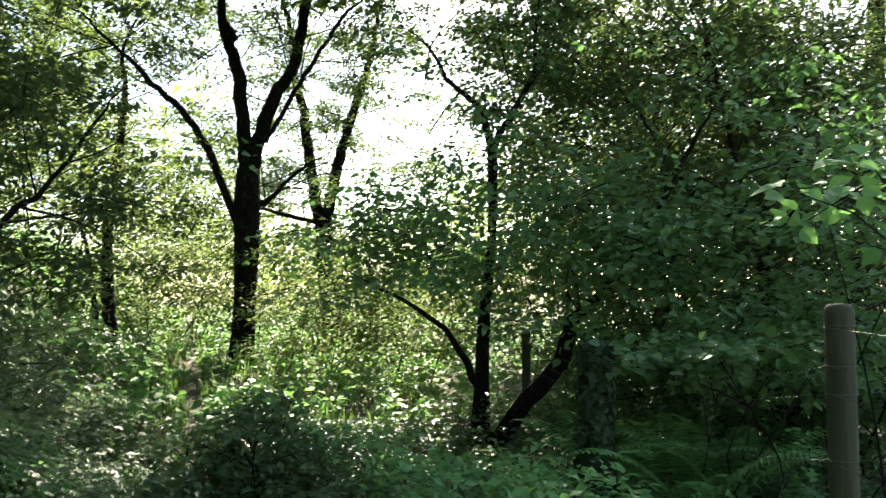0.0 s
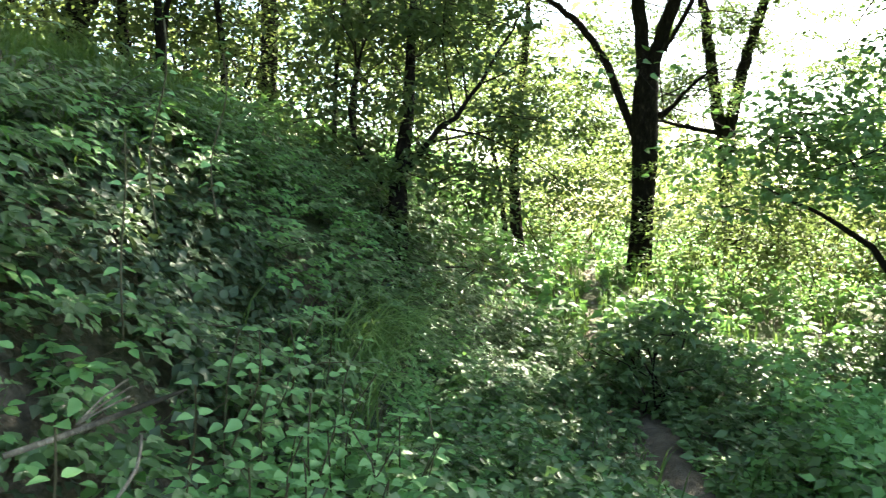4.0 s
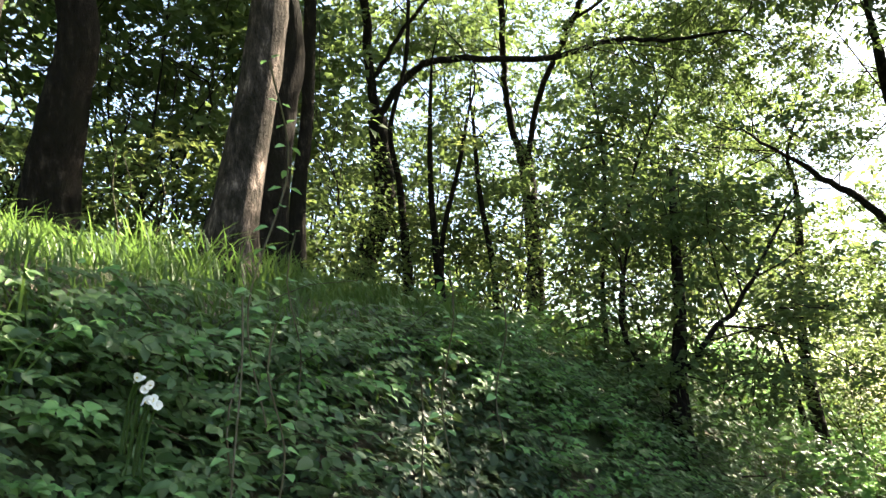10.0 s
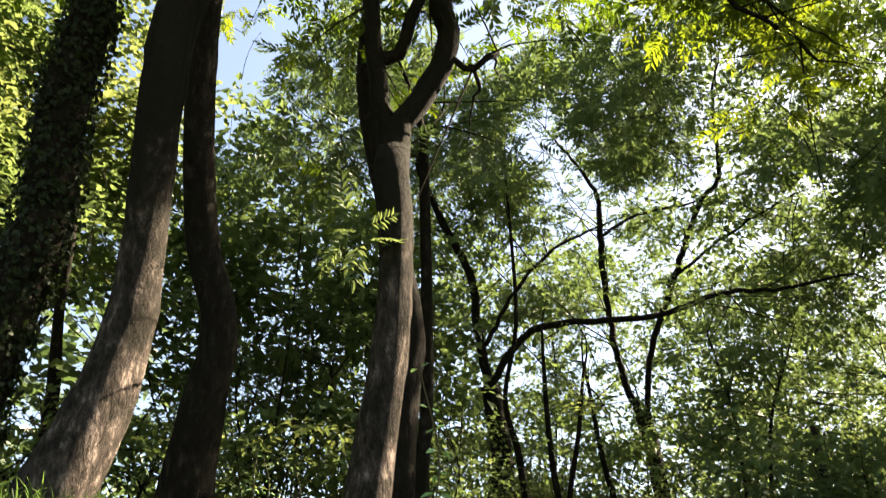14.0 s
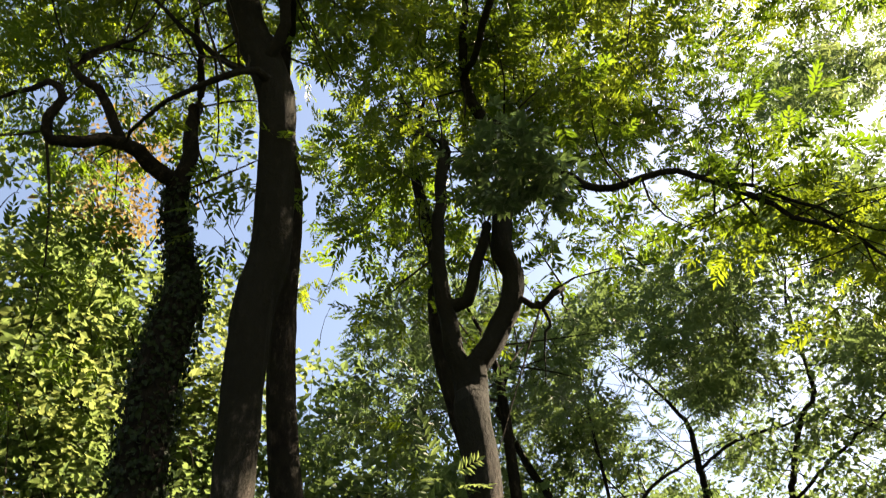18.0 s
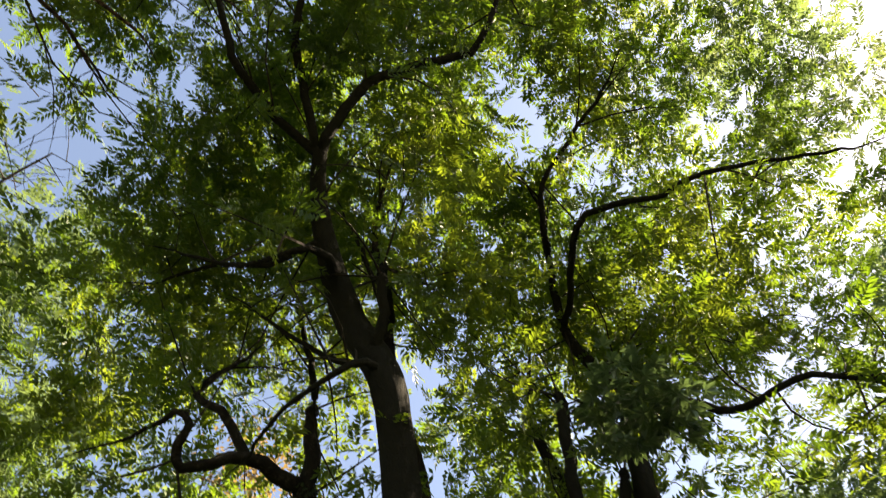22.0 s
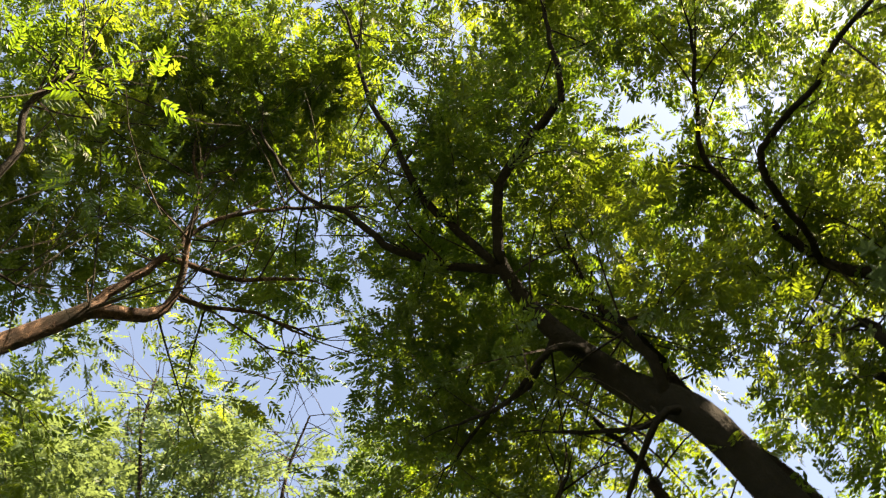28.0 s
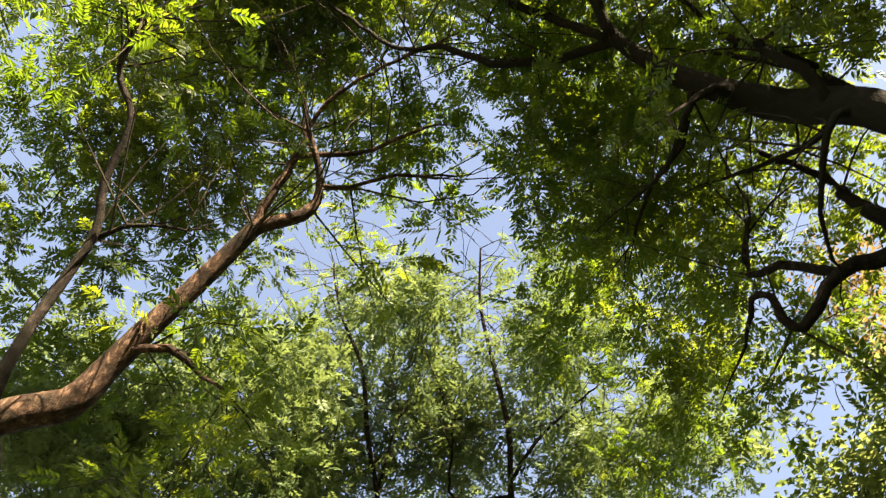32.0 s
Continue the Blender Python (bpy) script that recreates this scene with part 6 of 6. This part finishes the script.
def grass(count, u0, u1, n0, n1, h0, h1, name, label, droop=0.5, w=0.006, clear=0.12, toward=0.0):
    u, n = rng.uniform(u0, u1, count), rng.uniform(n0, n1, count)
    x, y = at_un(u, n)
    keep = (np.abs(n - path_n(u)) > clear) & (np.hypot(x, y) > 1.3)
    x, y = x[keep], y[keep]
    m = len(x)
    h = rng.uniform(h0, h1, m) * np.clip(0.75 + 0.4 * np.sin(2.1 * x) * np.sin(2.6 * y), 0.4, 1.2)
    a = rng.uniform(0, 2 * math.pi, m)
    d = np.stack([np.cos(a), np.sin(a), np.zeros(m)], 1)
    if toward:
        d = unit(d + toward * np.array([0.951, 0.309, 0]))
    side = np.stack([-d[:, 1], d[:, 0], np.zeros(m)], 1) * w
    foot = np.stack([x, y, height(x, y) - 0.02], 1)
    dr = droop * rng.uniform(0.3, 1.3, m)
    lv = []
    for s, wd in ((0, 1.0), (0.4, 0.95), (0.75, 0.65)):
        c = foot + d * (h * dr * s * s)[:, None] + np.array([0, 0, 1]) * (h * (s - 0.35 * dr * s * s))[:, None]
        lv += [c - side * wd, c + side * wd]
    lv.append(foot + d * (h * dr)[:, None] + np.array([0, 0, 1]) * (h * (1 - 0.45 * dr))[:, None])
    v = np.stack(lv, 1).reshape(-1, 3)
    f0 = np.array([[0, 1, 3], [0, 3, 2], [2, 3, 5], [2, 5, 4], [4, 5, 6]])
    stuff(name, v, (np.arange(m)[:, None, None] * 7 + f0).reshape(-1, 3), GRASS, label, "grass")


grass(17000, -3.5, 6.5, 2.1, 5.2, 0.15, 0.44, "grass_bank_top", "long soft grass on top of the bank", 0.8, 0.005)
grass(3500, 1.0, 12.0, -1.9, 0.9, 0.12, 0.4, "grass_path_edge", "grass tufts along the footpath", 0.7)
grass(420, 3.3, 6.4, 0.7, 1.6, 0.35, 0.75, "grass_bank_face", "long arching grass hanging on the bank", 1.3, 0.005, toward=0.9)
def grass_tuft(u, n, count, long0, long1):
    """One tuft of long blades that rise from a tight foot and arch out over the bank."""
    x, y = at_un(u, n)
    z = float(height(x, y))
    a = rng.uniform(0, 2 * math.pi, count)
    d = unit(np.stack([np.cos(a), np.sin(a), np.zeros(count)], 1) + np.array([1.0, 0.1, 0]))
    foot = np.array([x, y, z]) + rng.normal(0, 0.09, (count, 3)) * np.array([1, 1, 0.3])
    L, arch = rng.uniform(long0, long1, count), rng.uniform(0.7, 1.25, count)
    side = np.stack([-d[:, 1], d[:, 0], rng.normal(0, 0.3, count)], 1) * 0.0048
    rows = []
    for s in (0.0, 0.25, 0.5, 0.75, 0.9):
        c = foot + d * (L * 0.75 * s ** 1.3)[:, None] + np.array([0, 0, 1]) * (L * (1.25 * s - arch * s * s))[:, None]
        wd = 1.0 - 0.6 * s * s
        rows += [c - side * wd, c + side * wd]
    rows.append(foot + d * (L * 0.75)[:, None] + np.array([0, 0, 1]) * (L * (1.25 - arch) - 0.01)[:, None])
    f0 = np.array([[0, 1, 3], [0, 3, 2], [2, 3, 5], [2, 5, 4], [4, 5, 7], [4, 7, 6], [6, 7, 9], [6, 9, 8], [8, 9, 10]])
    v = np.stack(rows, 1).reshape(-1, 3)
    return tagged(new("grass_tuft", mesh_of("grass_tuft", v, (np.arange(count)[:, None, None] * 11 + f0).reshape(-1, 3), GRASS_LONG, True)), "tuft of long green grass arching down the bank", "grass", "grass tufts on the bank")


for tu, tn, count in ((4.15, 1.25, 45), (4.4, 1.38, 70), (4.75, 1.32, 75), (5.05, 1.4, 60), (5.5, 1.3, 45)):
    grass_tuft(tu, tn, count, 0.55, 1.0)
grass(6000, 8.0, 22.0, -4.0, 3.5, 0.25, 0.6, "grass_glade", "sunlit grass at the far end of the path", 0.6, 0.009)


# ---- single plants on the bank ----
def leafy_plant(x, y, h, label, name="nettle", leaf=0.085, pairs=7, lean=(0.05, 0.0), mat=None, z=None, group="nettles at the foot of the bank"):
    z = float(height(x, y)) - 0.02 if z is None else z
    ob = thing(name, (x, y, z), label, "plant", group)
    mat = mat or LEAF_NETTLE_YOUNG
    bow = rng.normal(0, 0.035 * h, 2)
    line = spline([(x, y, z, 0.0027), (x + lean[0] * 0.2 - 0.02 + bow[0], y + lean[1] * 0.2 + 0.015 + bow[1], z + h * 0.35, 0.0024), (x + lean[0] * 0.7 - bow[0], y + lean[1] * 0.7 - bow[1], z + h * 0.75, 0.002), (x + lean[0] * 1.5, y + lean[1] * 1.5, z + h, 0.0012)], 0.06)
    v, f = tube(line, 5)
    part("stem", mesh_of("stem", v, f, CANE), ob)
    for i in range(pairs):
        s = 0.25 + 0.75 * i / (pairs - 1)
        c = line[min(len(line) - 1, int(s * (len(line) - 1))), :3]
        a = i * math.pi / 2 + rng.uniform(-0.3, 0.3)
        size = leaf * (1.15 - 0.55 * s) * rng.uniform(0.85, 1.15)
        for g in (0, math.pi):
            ax = np.array([[math.cos(a + g), math.sin(a + g), 0.15 if s > 0.85 else -0.2]])
            v, f = blades(c[None] + ax * 0.012, ax, np.array([[0.5, -0.15, 1.0]]) + rng.normal(0, 0.18, (1, 3)), size, size * 0.62, 0.3, 0.18, True)
            part("leaf", mesh_of("leaf", v, f, mat, True), ob)
    return ob


for i in range(64):
    t = i / 63
    px, py = at_un(1.35 + 2.1 * t + rng.uniform(-0.12, 0.12), 0.88 + rng.uniform(-0.25, 0.4))
    if math.hypot(px, py) > 1.45 and math.hypot(px + 1.6, py - 1.4) > 0.24:     # room for the fallen stick
        leafy_plant(px, py, rng.uniform(0.35, 0.8), "young bright green nettle standing against the bank", lean=(rng.uniform(-0.05, 0.1), rng.uniform(-0.08, 0.08)))
leafy_plant(-1.87, 0.96, 0.82, "thin dark bramble cane rising through the leaves", "bank_shoot", 0.05, 9, (-0.06, 0.05), z=1.2, group="tall shoots on the bank", mat=LEAF_BRAMBLE)
leafy_plant(-2.16, 1.23, 1.05, "tall thin green cane rising from the bank", "bank_shoot", 0.055, 13, (0.18, -0.10), z=1.65, group="tall shoots on the bank")
leafy_plant(-3.85, 1.39, 0.68, "pale flowering stalk on the grassy bank", "bank_shoot", 0.03, 6, (0.09, -0.04), z=2.32, group="tall shoots on the bank")
leafy_plant(-4.01, 1.48, 0.65, "pale flowering stalk on the grassy bank", "bank_shoot", 0.03, 6, (0.08, -0.03), z=2.38, group="tall shoots on the bank")
leafy_plant(-4.13, 1.72, 0.64, "pale flowering stalk on the grassy bank", "bank_shoot", 0.03, 6, (0.07, -0.03), z=2.39, group="tall shoots on the bank")
leafy_plant(-2.08, 1.07, 0.77, "tall thin green cane rising from the bank", "bank_shoot", 0.055, 10, (0.01, 0.01), z=1.07, group="tall shoots on the bank")
leafy_plant(-2.09, 1.77, 0.65, "slim leafy shoot above the brambles", "bank_shoot", 0.055, 7, (0.01, 0.00), z=1.16, group="tall shoots on the bank")
leafy_plant(-2.00, 1.16, 0.53, "slim leafy shoot above the brambles", "bank_shoot", 0.055, 6, (0.02, -0.01), z=1.42, group="tall shoots on the bank")
leafy_plant(-2.21, 2.31, 0.62, "slim leafy shoot above the brambles", "bank_shoot", 0.055, 6, (0.03, -0.01), z=1.53, group="tall shoots on the bank")
leafy_plant(-2.54, 1.56, 0.68, "slim leafy shoot above the brambles", "bank_shoot", 0.055, 7, (0.05, -0.02), z=1.68, group="tall shoots on the bank")
leafy_plant(-2.14, 1.95, 0.68, "slim leafy shoot above the brambles", "bank_shoot", 0.055, 7, (0.04, -0.01), z=1.51, group="tall shoots on the bank")


# ---- fence ----
def wood_material():
    m, n, l, b = material("weathered_post")
    g = noise_tex(n, l, 14.0, 6.0, 0.6, (2.5, 2.5, 0.25))
    s = noise_tex(n, l, 3.0, 4.0)
    col = ramp(n, [(0.35, (0.022, 0.02, 0.011)), (0.65, (0.068, 0.058, 0.031))])
    l.new(g.outputs["Fac"], col.inputs[0])
    mx = n.new("ShaderNodeMix")
    mx.data_type = "RGBA"
    l.new(s.outputs["Fac"], mx.inputs[0])
    l.new(col.outputs[0], mx.inputs[6])
    mx.inputs[7].default_value = (0.036, 0.043, 0.019, 1)
    l.new(mx.outputs[2], b.inputs["Base Color"])
    b.inputs["Roughness"].default_value = 0.85
    bp = n.new("ShaderNodeBump")
    bp.inputs["Distance"].default_value = 0.006
    l.new(g.outputs["Fac"], bp.inputs["Height"])
    l.new(bp.outputs[0], b.inputs["Normal"])
    return m


WOOD = wood_material()
wire_mat, _n, _l, _b = material("galvanised_wire")
_b.inputs["Base Color"].default_value = (0.09, 0.08, 0.07, 1)
_b.inputs["Metallic"].default_value, _b.inputs["Roughness"].default_value = 0.4, 0.75


def post_mesh(x, y, z0, z1, r):
    line = np.array([[x, y, z0, r], [x, y, z0 + 0.5 * (z1 - z0), r], [x, y, z1 - 0.035, r], [x, y, z1 - 0.012, r * 0.93], [x, y, z1, r * 0.72], [x, y, z1 + 0.001, 0.001]])
    v, f = tube(line, 20)
    return mesh_of("post", v, f, WOOD, True)


fence = thing("fence", (1.45, 2.5, float(height(1.45, 2.5))), "round wooden post fence with thin wire strands", "fence")
POSTS = [(1.46, -0.68, 1.56, 0.050), (1.29, 2.60, 1.58, 0.046), (1.12, 5.88, 1.17, 0.075), (0.95, 9.16, 1.22, 0.050)]
for x, y, top, r in POSTS:
    part("post", post_mesh(x, y, float(height(x, y)) - 0.3, top, r), fence, "weathered greenish round post" if r < 0.07 else "old post hidden under ivy")
for drop in (0.07, 0.2, 0.29, 0.5):
    for (x0, y0, t0, r0), (x1, y1, t1, r1) in zip(POSTS[:-1], POSTS[1:]):
        s = np.linspace(0, 1, 13)
        ln = np.stack([x0 + (x1 - x0) * s - 0.055, y0 + (y1 - y0) * s, t0 + (t1 - t0) * s - drop - 0.05 * np.sin(math.pi * s) + 0.006 * np.sin(9 * s + drop * 20), np.full(13, 0.0011)], 1)
        v, f = tube(ln, 5)
        part("wire", mesh_of("wire", v, f, wire_mat), fence)
        if x0 == POSTS[1][0]:
            a = np.linspace(0, 2 * math.pi, 15)
            tie = np.stack([x0 + (r0 + 0.002) * np.cos(a), y0 + (r0 + 0.002) * np.sin(a), np.full(15, t0 - drop), np.full(15, 0.0018)], 1)
            v, f = tube(tie, 4)
            part("wire_tie", mesh_of("wire_tie", v, f, wire_mat), fence)
n = 1500
px, py, pt, pr = POSTS[2]
a = rng.uniform(0, 2 * math.pi, n)
zz = rng.uniform(float(height(px, py)), pt + 0.12, n)
d = np.stack([np.cos(a), np.sin(a), rng.normal(0, 0.2, n)], 1)
v, f = blades(np.stack([px, py, 0], -1) + np.stack([np.zeros(n), np.zeros(n), zz], 1) + d * (pr + rng.uniform(0, 0.07, n))[:, None], rng.normal(0, 0.5, (n, 3)) + np.array([0, 0, -0.6]), d, rng.uniform(0.045, 0.08, n), rng.uniform(0.04, 0.07, n), full=True)
tagged(part("ivy", mesh_of("ivy", v, f, LEAF_IVY), fence, "ivy wrapped round an old post"), kind="stuff")


# ---- fallen sticks, ferns, flowers ----
DEAD_WOOD = bark_material("dead_wood", (0.1, 0.085, 0.065), (0.4, 0.34, 0.27), 22.0, 0.3)


def stick(knots, label="bare grey fallen stick lying on the bank"):
    ob = thing("stick", knots[0][:3], label, "stick")
    v, f = tube(spline(knots, 0.05), 7, 0.08)
    part("shaft", mesh_of("shaft", v, f, DEAD_WOOD, True), ob)


stick([(-1.83, 1.2, 0.985, 0.008), (-1.77, 1.38, 1.02, 0.009), (-1.72, 1.5, 1.05, 0.008), (-1.67, 1.62, 1.08, 0.004)])
stick([(-1.58, 1.31, 0.89, 0.005), (-1.6, 1.39, 0.94, 0.005), (-1.65, 1.45, 1, 0.004)])
for dx, dy, dz in ((0.02, 0.16, 0.07), (-0.03, 0.19, 0.03), (0.05, 0.12, 0.1), (-0.05, 0.14, -0.03)):
    stick([(-1.78, 1.36, 1.03, 0.003), (-1.78 + dx * 0.5, 1.36 + dy * 0.5, 1.03 + dz * 0.6, 0.003), (-1.78 + dx, 1.36 + dy, 1.03 + dz, 0.0015)], "thin dry twig on the bank")


def fern(x, y, size, label="green fern with arching fronds by the fence"):
    z = float(height(x, y))
    ob = thing("fern", (x, y, z), label, "fern", "ferns by the fence")
    for k in range(7):
        a = k * math.pi / 3.5 + rng.uniform(-0.3, 0.3)
        s = np.linspace(0.12, 1, 26)
        d = np.array([math.cos(a), math.sin(a), 0])
        L = size * rng.uniform(0.8, 1.15)
        c = np.array([x, y, z]) + d * (L * s ** 1.2)[:, None] * 0.85 + np.array([0, 0, 1]) * (L * (1.35 * s - 0.8 * s * s))[:, None]
        side = np.array([-d[1], d[0], 0])
        ln = 0.3 * L * np.sin(math.pi * (0.12 + 0.86 * s)) * 0.6
        at = np.vstack([c, c])
        ax = np.vstack([np.tile(side, (26, 1)) + d * 0.35, np.tile(-side, (26, 1)) + d * 0.35])
        v, f = blades(at, ax, np.tile([0, 0, 1.0], (52, 1)) + rng.normal(0, 0.1, (52, 3)), np.concatenate([ln, ln]), np.full(52, 0.016 * L / 0.5), 0.15, 0.15)
        part("frond", mesh_of("frond", v, f, LEAF_NETTLE), ob)


for fx, fy, size in ((1.72, 6.4, 1.2), (2.1, 6.1, 1.1), (1.35, 6.3, 1.05), (1.75, 5.75, 1.1), (2.45, 6.7, 1.0)):
    fern(fx, fy, size)

white, _n, _l, _b = material("white_petal")
_t = noise_tex(_n, _l, 40.0, 3.0)
_r = ramp(_n, [(0.3, (0.7, 0.7, 0.66)), (0.7, (0.85, 0.85, 0.82))])
_l.new(_t.outputs["Fac"], _r.inputs[0])
_l.new(_r.outputs[0], _b.inputs["Base Color"])
_b.inputs["Roughness"].default_value = 0.6
yellow, _n, _l, _b = material("flower_eye")
_b.inputs["Base Color"].default_value = (0.55, 0.42, 0.08, 1)


def round_petal(c, ax, face, r):
    """A broad rounded petal with a shallow notch, cupped towards the bloom's face."""
    side = np.cross(face, ax)
    out = [c]
    for a, k in ((-62, 0.62), (-42, 0.93), (-18, 1.05), (0, 0.97), (18, 1.05), (42, 0.93), (62, 0.62)):
        q = radians(a)
        out.append(c + (ax * math.cos(q) + side * math.sin(q)) * r * k + face * r * (0.32 * k * k * (0.6 + 0.4 * abs(math.sin(q)))))
    return np.array(out), np.array([[0, k, k + 1] for k in range(1, 7)])


def flower(x, y, z, r, face, foot):
    ob = thing("flower", foot, "white wild rose bloom among the brambles", "flower", "white blooms on the bank")
    face = unit(np.array(face, float))
    a0 = unit(np.cross(face, [0.1, 0.2, 1.0]))
    b0 = np.cross(face, a0)
    turn = rng.uniform(0, 1)
    for k in range(5):
        a = (k + turn) * 2 * math.pi / 5
        v, f = round_petal(np.array([x, y, z]), a0 * math.cos(a) + b0 * math.sin(a), face, r)
        part("petal", mesh_of("petal", v, f, white, True), ob)
    v, f = tube(spline([(*foot, 0.003), (0.5 * (x + foot[0]), 0.5 * (y + foot[1]), 0.5 * (z + foot[2]) + 0.04, 0.003), (x, y, z, 0.002)], 0.05), 5)
    part("stalk", mesh_of("stalk", v, f, GRASS), ob)
    c = np.array([x, y, z]) + face * 0.004
    v, f = tube(np.array([[*c, r * 0.13], [*(c + face * 0.004), r * 0.11], [*(c + face * 0.006), 0.001]]), 8)
    part("eye", mesh_of("eye", v, f, yellow), ob)


for k in range(11):
    t = k / 10
    dx, dy, dz = rng.normal(0, 0.006), -0.02 + 0.04 * t + rng.normal(0, 0.009), 0.036 - 0.075 * t + rng.normal(0, 0.008)
    flower(-1.915 + dx, 0.755 + dy, 1.772 + dz, rng.uniform(0.0095, 0.013), (1.2 + rng.normal(0, 0.5), -0.45 + rng.normal(0, 0.5), 0.4 + rng.normal(0, 0.5)), (-2.04, 0.77 + dy, 1.6 + dz))
